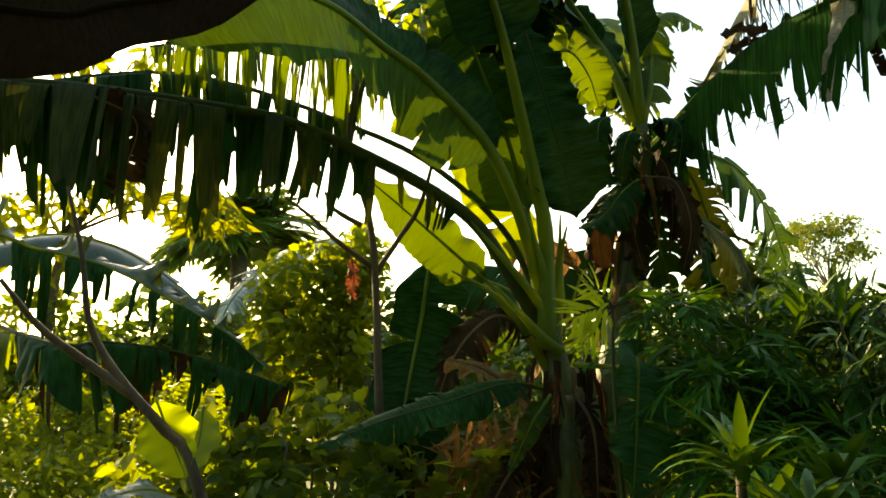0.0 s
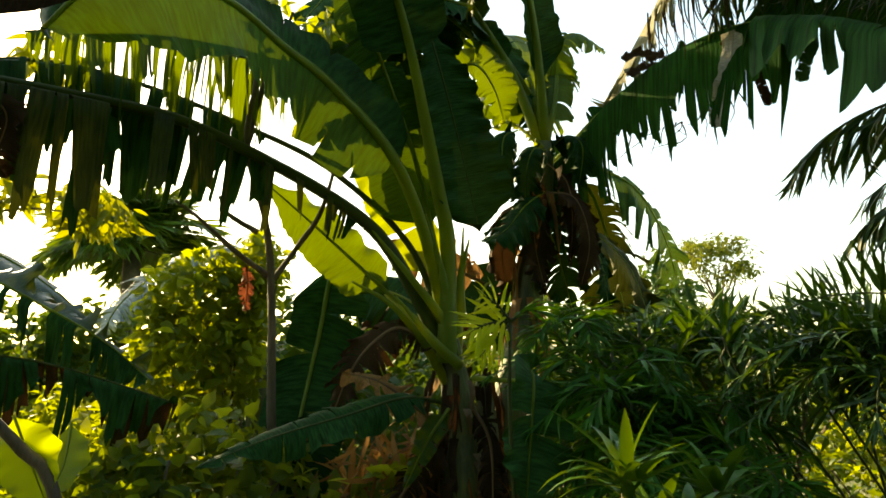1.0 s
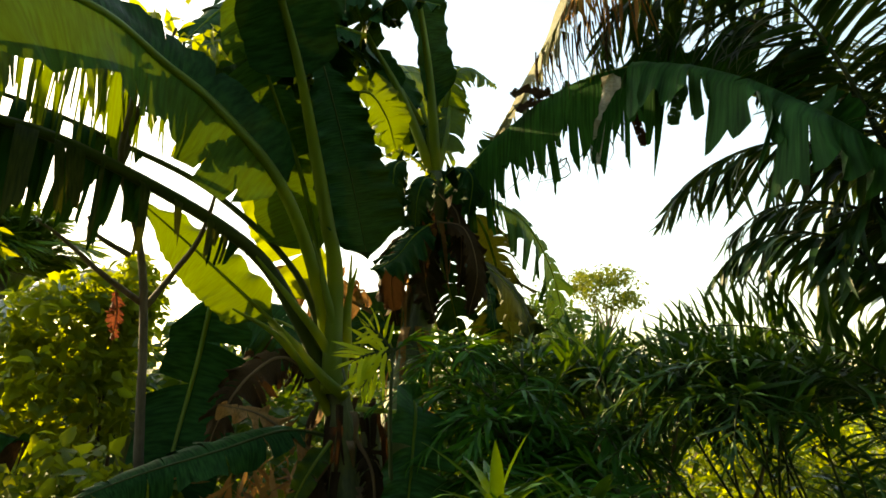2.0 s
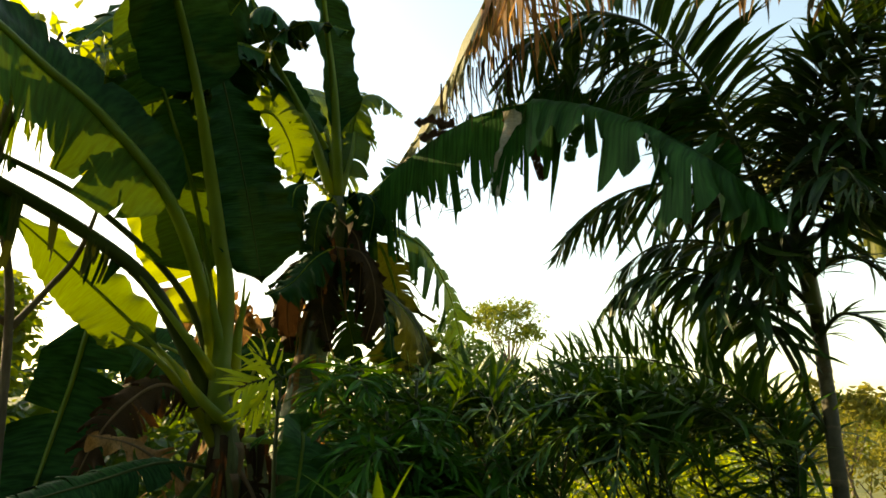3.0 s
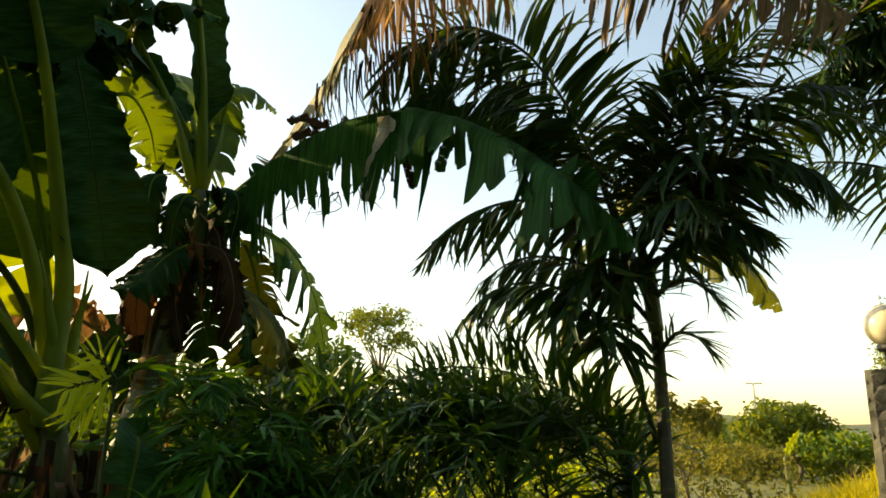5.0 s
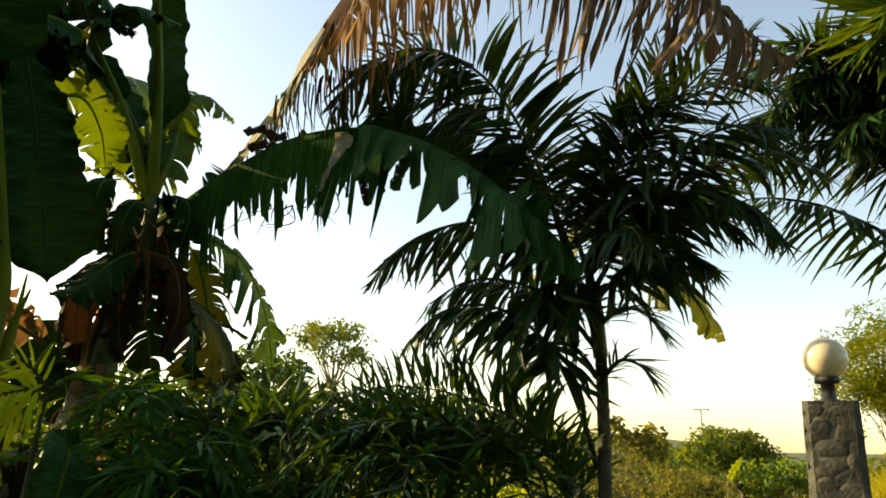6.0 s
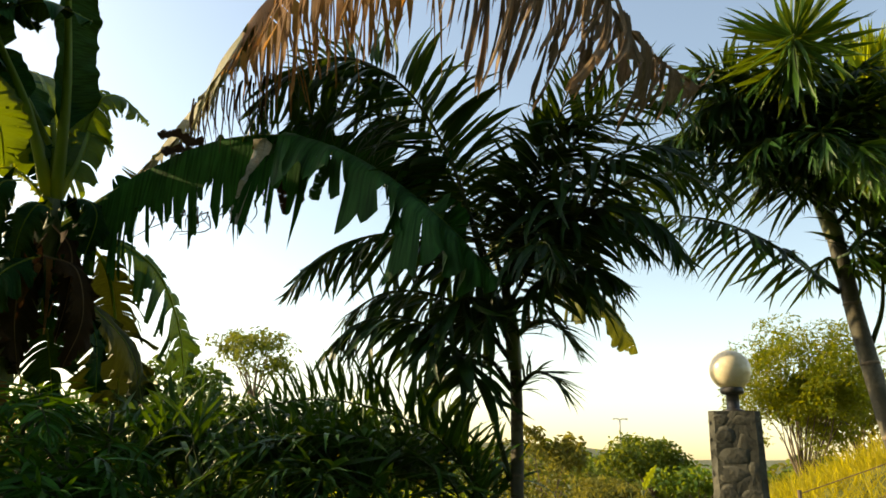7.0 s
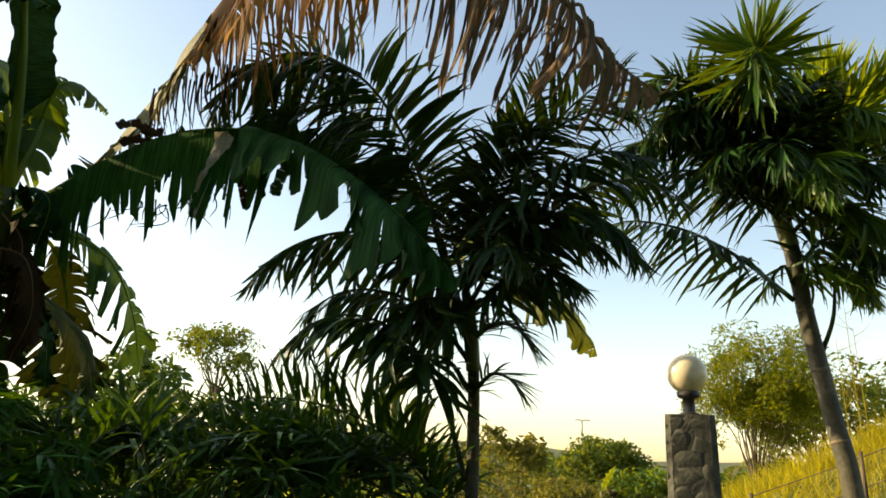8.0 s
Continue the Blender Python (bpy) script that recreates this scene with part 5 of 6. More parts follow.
# ---- cane palms in front of the bananas ----
def make_cane_palms():
    rng = np.random.default_rng(31)
    tops = (
        (1.177, 2.776, 1.759), (1.001, 2.632, 1.633), (0.961, 2.542, 1.530), (0.974, 2.378, 1.460), (1.206, 2.558, 1.520),
        (0.918, 2.912, 1.722), (1.283, 2.413, 1.447), (0.989, 3.040, 1.829), (1.031, 2.188, 1.334), (0.967, 2.318, 1.322), (1.222, 2.097, 1.308),
    )
    for k, top in enumerate(tops):
        top = np.array(top) - (0, 0, 0.07)
        foot = np.array([top[0] + 0.15 * rng.normal(), top[1] + 0.15 * rng.normal(), 0])
        p = thing("cane_palm", tuple(foot), "leafy green cane palm in front of the bananas", "palm shrub", "cane palms")
        tube("cane", [tuple(foot), tuple(foot * 0.4 + top * 0.6 + 0.02), tuple(top)], [0.014, 0.011, 0.007], M_RACHIS, p, "", 14, 6)
        for j in range(8):
            a = 2 * math.pi * (j + rng.random()) / 8
            reach = 0.24 + 0.12 * rng.random()
            z0 = -0.30 * rng.random()
            d = np.array([math.cos(a), math.sin(a), 0])
            s0 = top + (0, 0, z0)
            pts = [s0, s0 + d * reach * 0.45 + (0, 0, 0.09), s0 + d * reach + (0, 0, 0.02 - 0.1 * rng.random())]
            palm_frond(p, pts, 0.18, 14, 0.15, (0.2, 0.5, 0.9), 0.10, 0.8, 0.3, 0.25, M_CANE, 0.004, seed=300 + 10 * k + j, separate=True, jitter=0.5)
    # the spray meant to stand in the sun, which is painted into its leaflets
    top = np.array((0.553, 2.385, 1.658))
    foot = np.array([top[0] + 0.1, top[1] + 0.1, 0])
    p = thing("cane_palm", tuple(foot), "cane palm with a bright yellow-green spray, sunlight painted in", "palm shrub", "cane palms")
    tube("cane", [tuple(foot), tuple(top - (0, 0, 0.4)), tuple(top)], [0.012, 0.01, 0.006], M_RACHIS, p, "", 14, 6)
    for k, (pts, size, pairs) in enumerate((
        ([(0.553, 2.385, 1.658), (0.507, 2.375, 1.657), (0.453, 2.366, 1.643), (0.406, 2.355, 1.618)], 0.15, 8),
        ([(0.553, 2.385, 1.652), (0.481, 2.373, 1.580), (0.439, 2.362, 1.533)], 0.13, 6),
        ([(0.553, 2.384, 1.662), (0.504, 2.371, 1.715), (0.454, 2.358, 1.743)], 0.11, 5),
    )):
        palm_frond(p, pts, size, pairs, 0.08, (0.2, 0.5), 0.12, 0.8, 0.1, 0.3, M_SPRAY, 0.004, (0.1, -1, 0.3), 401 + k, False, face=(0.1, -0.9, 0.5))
    palm_frond(p, [tuple(top), tuple(top + (0.06, 0, 0.04)), tuple(top + (0.13, 0, 0.03))], 0.15, 8, 0.1, (0.3, 0.6), 0.12, 0.8, 0.2, 0.2, M_CANE, 0.005, seed=410)


make_cane_palms()


# ---- strap-leaved plant in front ----
def make_strap_plants():
    rng = np.random.default_rng(33)
    for k, (top, size) in enumerate((((0.633, 1.583, 1.300), 0.19), ((0.754, 1.714, 1.140), 0.2), ((0.737, 1.514, 1.176), 0.18), ((0.961, 1.810, 1.204), 0.2))):
        top = np.array(top)
        foot = np.array([top[0], top[1], 0])
        p = thing("dracaena", tuple(foot), "strap-leaved green plant with upright rosettes", "shrub", "strap-leaved plants")
        tube("stem", [tuple(foot), tuple(top)], [0.016, 0.011], M_BARK, p, "", 10, 7)
        for j in range(32):
            a, e = rng.random() * 6.283, 0.2 + 1.1 * rng.random()
            way = np.array([math.cos(a) * math.cos(e), math.sin(a) * math.cos(e), math.sin(e)])
            ob = new("strap_leaf", leaflet_mesh((0.3, 0.8, 1.2)[j % 3], 0.16, M_STRAP, 0.0))
            ob.parent = p
            ob.matrix_basis = placed(way, (0.2, 0.1, 1), size * (0.7 + 0.5 * rng.random()), top - foot - (0, 0, 0.08 * rng.random()))


make_strap_plants()


# ---- slender shrub tree and branches ----
def make_shrub_tree():
    low = (-0.296, 3.170, 0.849)
    p = thing("young_tree", (low[0], low[1], 0), "slender young tree with bare forked branches", "tree", "trees")
    tube("trunk", [(low[0], low[1], -0.05), low, (-0.329, 3.180, 1.311), (-0.343, 3.120, 1.816), (-0.370, 3.023, 2.110), (-0.442, 2.890, 2.394), (-0.395, 2.759, 2.635)], [0.03, 0.026, 0.022, 0.02, 0.017, 0.014, 0.01], M_BARK, p, "thin grey-brown trunk", 40, 9, 0.15, np.random.default_rng(10))
    for pts in (
        [(-0.336, 3.115, 1.867), (-0.242, 3.105, 2.008), (-0.137, 3.031, 2.163), (-0.060, 2.917, 2.414)],
        [(-0.356, 3.112, 1.880), (-0.499, 3.027, 1.983), (-0.621, 2.933, 2.092), (-0.713, 2.899, 2.159)],
        [(-0.442, 2.890, 2.394), (-0.390, 2.870, 2.629), (-0.261, 2.749, 2.931)],
        [(-0.403, 3.048, 2.063), (-0.522, 2.997, 2.130), (-0.558, 2.975, 2.202)],
    ):
        tube("branch", pts, [0.014, 0.011, 0.006], M_BARK, p, "", 20, 7, 0.15, np.random.default_rng(11))
    banana_leaf(p, [(-0.445, 3.044, 1.922), (-0.432, 3.036, 1.833), (-0.439, 3.035, 1.721)], 0.03, 0.03, M_REDLEAF, 0.05, TOWARD, 6, 0.5, 0.2, 0.4, 0.5, 2.0, 0.4, 81, 0.004, M_RIB_DEAD, "withered red-brown leaf")
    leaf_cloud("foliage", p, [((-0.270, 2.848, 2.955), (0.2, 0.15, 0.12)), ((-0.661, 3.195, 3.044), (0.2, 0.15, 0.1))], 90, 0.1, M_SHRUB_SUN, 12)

    low = (-0.761, 2.093, 1.169)
    q = thing("sapling", (low[0] + 0.32, low[1], 0), "bent bare sapling with a large heart-shaped leaf", "tree", "trees")
    tube("trunk", [(low[0] + 0.32, low[1], -0.05), (low[0] + 0.16, low[1], low[2] * 0.55), low, (-0.845, 2.077, 1.283), (-0.960, 2.037, 1.423), (-1.042, 1.998, 1.577), (-1.067, 1.967, 1.786), (-1.095, 1.916, 1.974)], [0.026, 0.024, 0.022, 0.02, 0.018, 0.014, 0.009, 0.005], M_BARK, q, "", 40, 8, 0.15, np.random.default_rng(13))
    tube("branch", [(-0.930, 2.049, 1.382), (-1.050, 1.995, 1.480), (-1.153, 1.936, 1.575), (-1.237, 1.875, 1.704)], [0.015, 0.012, 0.006], M_BARK, q, "", 24, 8, 0.15, np.random.default_rng(14))
    for pts, w in (([(-0.893, 2.119, 1.370), (-0.840, 2.109, 1.263), (-0.776, 2.093, 1.137)], 0.12), ([(-0.829, 2.355, 1.326), (-0.819, 2.292, 1.206), (-0.839, 2.216, 1.114)], 0.1)):
        banana_leaf(q, pts, w, w, M_HEART, 0.02, (-0.3, -1, 0.15), 0, 0.1, 0.15, 0.1, 0.0, 0.3, 0.65, 82, 0.004, n=36, rise=0.45, label="large heart-shaped leaf lit through")
    banana_leaf(q, [(-0.747, 2.025, 1.073), (-0.798, 1.911, 1.144), (-0.876, 1.765, 1.149)], 0.07, 0.07, M_SILVER, 0.02, (0, -0.5, 0.9), 0, 0.1, 0.1, 0.2, 0.05, 0.5, 0.6, 83, 0.006)

    # backlit tree with drooping lance leaves
    low = (-3.141, 5.464, -0.093)
    m = thing("young_tree", (low[0], low[1], 0), "leafy tree with yellow-green backlit drooping leaves", "tree", "trees")
    tube("trunk", [(low[0], low[1], -0.05), (-3.235, 5.515, 1.155), (-3.054, 5.350, 2.253), (-2.636, 5.236, 2.815)], [0.06, 0.05, 0.04, 0.02], M_BARK, m, "", 24, 8, 0.1, np.random.default_rng(15))
    clumps = ((-1.997, 5.320, 2.698), (-2.492, 5.312, 2.788), (-2.948, 5.097, 2.693), (-3.202, 4.975, 2.537), (-2.492, 4.531, 3.401), (-2.060, 4.797, 3.553), (-3.218, 5.249, 2.283), (-1.920, 5.374, 2.573))
    for k, c in enumerate(clumps):
        tube("branch", [(-3.053, 5.331, 2.384), tuple((np.array((-3.053, 5.331, 2.384)) + np.array(c)) / 2 + (0, 0, 0.12)), c], [0.015, 0.01, 0.005], M_BARK, m, "", 12, 6)
    leaf_cloud("foliage", m, [(c, (0.28, 0.28, 0.16)) for c in clumps], 520, 0.19, M_TREE_SUN, 16, shape=0.26, droop=0.9, shell=0.2)


make_shrub_tree()


# ---- shrubs and undergrowth ----
def shrub(name, blobs, count, size, material, seed, label, shape=0.45, holes=0.35, hole_size=0.35, group="shrubs", stems=5, droop=0.4):
    mid = np.mean([b[0] for b in blobs], axis=0)
    p = thing(name, (mid[0], mid[1], float(ground_height(mid[0], mid[1]))), label, "shrub", group)
    rng = np.random.default_rng(seed)
    for k in range(stems):
        b = blobs[k % len(blobs)]
        end = np.array(b[0]) + (rng.random(3) - 0.5) * np.array(b[1])
        g = ORIGIN[p.name] + (0.1 * rng.normal(), 0.1 * rng.normal(), -0.03)
        tube("branch", [tuple(g), tuple((g + end) / 2 + 0.08 * rng.normal(size=3)), tuple(end)], [0.018, 0.012, 0.005], M_BARK, p, "", 12, 6)
    leaf_cloud("foliage", p, blobs, count, size, material, seed, shape, droop, 0.35, holes, hole_size)
    return p


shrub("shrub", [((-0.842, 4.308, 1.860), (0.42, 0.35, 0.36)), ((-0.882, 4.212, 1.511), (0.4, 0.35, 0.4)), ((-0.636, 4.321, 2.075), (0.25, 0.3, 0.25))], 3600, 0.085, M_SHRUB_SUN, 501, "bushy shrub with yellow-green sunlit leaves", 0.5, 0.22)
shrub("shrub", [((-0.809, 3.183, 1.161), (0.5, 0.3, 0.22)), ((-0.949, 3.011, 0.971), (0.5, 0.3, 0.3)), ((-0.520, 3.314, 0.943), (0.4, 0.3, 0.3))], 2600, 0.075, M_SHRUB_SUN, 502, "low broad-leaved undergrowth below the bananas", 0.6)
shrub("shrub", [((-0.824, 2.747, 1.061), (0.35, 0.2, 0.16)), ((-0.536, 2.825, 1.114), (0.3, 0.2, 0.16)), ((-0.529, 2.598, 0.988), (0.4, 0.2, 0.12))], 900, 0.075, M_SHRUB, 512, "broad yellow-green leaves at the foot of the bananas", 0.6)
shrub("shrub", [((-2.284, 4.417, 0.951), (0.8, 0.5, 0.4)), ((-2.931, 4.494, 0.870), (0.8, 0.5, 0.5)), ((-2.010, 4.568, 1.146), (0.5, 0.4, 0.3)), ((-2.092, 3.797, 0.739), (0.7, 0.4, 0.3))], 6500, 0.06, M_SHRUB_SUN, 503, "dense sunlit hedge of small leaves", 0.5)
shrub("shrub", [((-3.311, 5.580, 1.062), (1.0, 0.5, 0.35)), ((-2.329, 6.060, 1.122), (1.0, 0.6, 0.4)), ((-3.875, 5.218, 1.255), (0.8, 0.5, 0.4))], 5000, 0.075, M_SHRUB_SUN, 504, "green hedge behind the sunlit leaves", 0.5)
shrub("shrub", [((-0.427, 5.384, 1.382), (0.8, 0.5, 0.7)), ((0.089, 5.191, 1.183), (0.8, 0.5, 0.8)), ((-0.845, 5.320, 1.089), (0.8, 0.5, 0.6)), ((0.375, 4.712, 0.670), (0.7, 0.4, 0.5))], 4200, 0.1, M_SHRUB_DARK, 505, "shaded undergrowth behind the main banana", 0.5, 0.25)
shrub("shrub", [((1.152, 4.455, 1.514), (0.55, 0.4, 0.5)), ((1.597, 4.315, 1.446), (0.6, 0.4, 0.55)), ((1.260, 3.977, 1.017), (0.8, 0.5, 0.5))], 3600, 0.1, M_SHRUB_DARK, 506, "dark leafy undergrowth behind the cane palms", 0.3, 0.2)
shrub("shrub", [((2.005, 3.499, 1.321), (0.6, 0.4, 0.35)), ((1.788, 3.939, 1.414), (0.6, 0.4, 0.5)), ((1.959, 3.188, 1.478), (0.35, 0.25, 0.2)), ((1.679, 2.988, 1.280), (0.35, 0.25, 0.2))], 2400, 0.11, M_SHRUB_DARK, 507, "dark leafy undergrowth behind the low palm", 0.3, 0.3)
shrub("shrub", [((1.501, 3.047, 1.599), (0.4, 0.3, 0.16)), ((1.758, 2.815, 1.635), (0.4, 0.3, 0.17)), ((1.987, 2.562, 1.623), (0.4, 0.3, 0.16)), ((2.157, 2.312, 1.543), (0.3, 0.3, 0.14))], 1900, 0.12, M_PALM_LOW, 513, "dense young palm leaves behind the low clump", 0.17, 0.2, 0.3, droop=-0.2)
shrub("shrub", [((4.882, 6.514, 1.084), (0.8, 0.6, 0.4)), ((5.358, 6.131, 0.999), (0.9, 0.6, 0.4)), ((6.231, 5.995, 0.949), (0.7, 0.6, 0.4))], 2400, 0.09, M_SHRUB, 508, "yellow sunlit bush beyond the low palm", 0.4)
shrub("shrub", [((7.471, 6.143, 1.464), (0.5, 0.5, 0.5)), ((8.131, 6.097, 1.066), (0.9, 0.6, 0.5)), ((8.503, 5.571, 1.042), (0.9, 0.6, 0.4))], 2600, 0.08, M_DRYBUSH, 509, "dry brownish bush in the open", 0.35, 0.4)


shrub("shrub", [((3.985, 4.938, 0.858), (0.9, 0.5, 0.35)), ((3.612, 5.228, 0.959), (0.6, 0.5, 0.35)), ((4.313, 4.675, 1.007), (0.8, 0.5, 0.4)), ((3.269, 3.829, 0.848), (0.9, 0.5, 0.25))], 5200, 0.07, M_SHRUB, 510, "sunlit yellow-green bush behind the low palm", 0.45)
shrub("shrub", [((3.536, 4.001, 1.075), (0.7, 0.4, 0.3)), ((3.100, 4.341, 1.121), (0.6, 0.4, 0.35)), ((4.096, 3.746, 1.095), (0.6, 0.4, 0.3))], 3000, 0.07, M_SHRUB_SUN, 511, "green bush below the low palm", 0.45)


def make_fallen_branch():
    at = (3.244, 4.631, 0.987)
    p = thing("fallen_branch", on_floor(at), "bare brown branch leaning in the bushes", "branch")
    tube("branch", [on_floor(at), at, (3.439, 4.508, 1.170), (3.691, 4.312, 1.258)], [0.03, 0.03, 0.025, 0.012], M_BARK, p, "", 20, 8, 0.15, np.random.default_rng(19))
    tube("twig", [(3.439, 4.508, 1.170), (3.509, 4.382, 1.085), (3.539, 4.276, 0.949)], [0.015, 0.012, 0.006], M_BARK, p, "", 12, 6)


def on_floor(p):
    return (p[0], p[1], float(ground_height(p[0], p[1])))


make_fallen_branch()


def make_debris():
    at = (0.084, 3.451, 0.922)
    p = thing("dry_leaf_heap", (at[0], at[1], 0), "heap of dry brown banana leaf scraps", "dry leaves")
    for k, (blob, many) in enumerate((((at, (0.4, 0.25, 0.3)), 220), (((0.258, 3.252, 1.006), (0.25, 0.2, 0.3)), 130), (((0.604, 3.195, 0.944), (0.15, 0.15, 0.3)), 80))):
        leaf_cloud("litter", p, [blob], many, 0.2, M_BANANA_DEAD, 521 + 10 * k, 0.12, 0.8, 0.2)
    q = thing("shrub", (at[0] + 0.1, at[1] - 0.1, 0), "yellow-green seedlings below the bananas", "shrub", "shrubs")
    leaf_cloud("foliage", q, [((0.201, 3.154, 0.997), (0.12, 0.1, 0.16)), ((0.002, 3.148, 0.926), (0.2, 0.1, 0.1)), ((-0.260, 3.339, 0.915), (0.2, 0.1, 0.15))], 120, 0.1, M_SHRUB_SUN, 522, 0.5, 0.3, 0.2)


make_debris()


# ---- far palm ----
def make_far_palm():
    mid = (-2.632, 8.510, 2.831)
    p = thing("palm", (mid[0], mid[1], 0), "full-crowned palm further off among the trees", "palm tree", "palms")
    tube("trunk", [(mid[0], mid[1], -0.05), (mid[0], mid[1], 1.2), mid], [0.14, 0.12, 0.1], M_TRUNK, p, "", 14, 10)
    rng = np.random.default_rng(35)
    for k in range(36):
        a, e = 2 * math.pi * k / 36 + 0.2 * rng.normal(), -0.2 + 1.4 * rng.random()
        d = np.array([math.cos(a) * math.cos(e), math.sin(a) * math.cos(e), math.sin(e)])
        r = 0.85 + 0.3 * rng.random()
        c = np.array(mid)
        palm_frond(p, [tuple(c), tuple(c + d * r * 0.55), tuple(c + d * r + (0, 0, -0.3))], 0.6, 30, 0.1, (0.3, 0.7), 0.10, 0.8, 0.3, 0.3, M_PALM_SUN, 0.012, seed=600 + k, separate=False)


make_far_palm()


# ---- trees in the distance ----
def tree(at, height, crown, count, leaf, material, seed, label, trunk=0.12, spread=6, holes=0.4, hole=1.0, fork=0.45, shape=0.4, group="trees"):
    """A forked trunk with limbs that end in clumps of leaves. crown: (middle, radii) of the whole crown."""
    rng = np.random.default_rng(seed)
    p = thing("tree", at, label, "tree", group)
    a = np.array(at, float)
    mid, rad = np.array(crown[0], float), np.array(crown[1], float)
    knee = a + (mid - a) * fork
    tube("trunk", [tuple(a - (0, 0, 0.1)), tuple((a + knee) / 2 + rng.normal(size=3) * trunk * 0.8), tuple(knee)], [trunk, trunk * 0.8, trunk * 0.6], M_BARK, p, "", 16, 9, 0.1, rng)
    blobs = []
    for k in range(spread):
        d = unit(rng.normal(size=3) * (1, 1, 0.7) + (0, 0, 0.25))
        end = mid + d * rad * (0.45 + 0.4 * rng.random())
        tube("limb", [tuple(knee), tuple(knee + (end - knee) * 0.5 + rng.normal(size=3) * rad * 0.08), tuple(end)], [trunk * 0.35, trunk * 0.2, trunk * 0.06], M_BARK, p, "", 12, 6)
        blobs.append((end, rad * (0.36 + 0.24 * rng.random())))
    leaf_cloud("foliage", p, blobs, count, leaf, material, seed, shape, 0.4, 0.25, holes, hole, label="")
    return p


def on_ground(p, dz=0.0):
    return (p[0], p[1], float(ground_height(p[0], p[1])) + dz if abs(p[0]) < 40 and abs(p[1]) < 40 else dz)


tree(on_ground((19.196, 35.053, 3.201)), 8, ((19.045, 34.741, 7.026), (2.6, 2.6, 1.3)), 5600, 0.24, M_FAR, 701, "lone airy tree against the pale sky", 0.16, 15, 0.55, 0.9, 0.62)
tree(on_ground((16.581, 31.918, 3.049)), 5, ((16.199, 32.067, 3.834), (1.6, 1.6, 0.6)), 700, 0.3, M_FAR, 702, "thin tree below the lone one", 0.08, 7, 0.4, 1.0, 0.5)
tree(on_ground((4.674, 10.094, 1.900)), 4, ((4.571, 10.091, 2.586), (0.55, 0.6, 0.75)), 1700, 0.13, M_SHRUB_DARK, 703, "leafy tree behind the banana plants", 0.06, 9, 0.4, 0.5)
tree(on_ground((12.454, 4.540, 1.754)), 4, ((12.428, 4.250, 2.85), (1.0, 1.05, 1.35)), 38000, 0.072, M_TREE_SUN, 704, "sunlit feathery tree behind the lamp pillar", 0.05, 24, 0.4, 0.5, 0.22, 0.3)
tree(on_ground((14.662, 4.218, 2.024)), 3, ((14.649, 4.148, 2.633), (1.3, 1.2, 0.8)), 5200, 0.11, M_DRYBUSH, 705, "brownish thicket beside the sunlit tree", 0.07, 10, 0.42, 0.6)
tree(on_ground((15.855, 3.517, 2.500)), 3, ((15.847, 3.415, 2.922), (1.1, 1.2, 0.9)), 5200, 0.11, M_FAR, 706, "dark green tree behind the leaning palm", 0.07, 10, 0.42, 0.6)
tree(on_ground((22.654, 13.220, 1.021)), 3, ((22.715, 13.127, 1.511), (1.9, 1.5, 1.15)), 5200, 0.2, M_FAR, 707, "rounded bush in the open field", 0.1, 12, 0.3, 0.8)
tree(on_ground((25.274, 16.573, 1.083)), 3, ((25.336, 16.479, 1.088), (1.2, 1.5, 0.7)), 2000, 0.2, M_FAR, 708, "green bush in the open field", 0.1, 9, 0.3, 0.8)
tree(on_ground((8.901, 6.814, 1.266)), 2, ((8.926, 6.787, 1.738), (0.5, 0.6, 0.55)), 1700, 0.1, M_DRYBUSH, 709, "thin dry bush beside the slim palm", 0.04, 9, 0.42, 0.4)
tree(on_ground((18.109, 9.034, 1.066)), 2, ((18.050, 9.156, 1.200), (1.2, 1.2, 0.5)), 2400, 0.15, M_SHRUB, 710, "low green bush in the field", 0.06, 9, 0.35, 0.6)
tree(on_ground((15.252, 9.936, 0.630)), 2, ((15.035, 10.273, 0.867), (1.4, 1.2, 0.5)), 2600, 0.14, M_DRYBUSH, 711, "dry scrub in the field", 0.06, 9, 0.35, 0.6)


def make_pale_leaf_plant():
    low = (13.973, 8.236, 0.882)
    p = thing("banana_plant", on_ground(low), "small banana plant with one pale sunlit leaf", "banana plant", "banana plants")
    g = ORIGIN[p.name]
    tube("stem", [tuple(g), (13.952, 8.285, 1.106)], [0.06, 0.04], M_STEM, p, "", 8, 8)
    banana_leaf(p, [(13.952, 8.285, 1.106), (14.002, 8.211, 1.339), (14.116, 8.022, 1.637)], 0.12, 0.12, M_BANANA_YELLOW, 0.05, TOWARD, 2, 0.2, 0.2, 0.2, 0.2, 1.0, 0.4, 90, 0.015)


make_pale_leaf_plant()


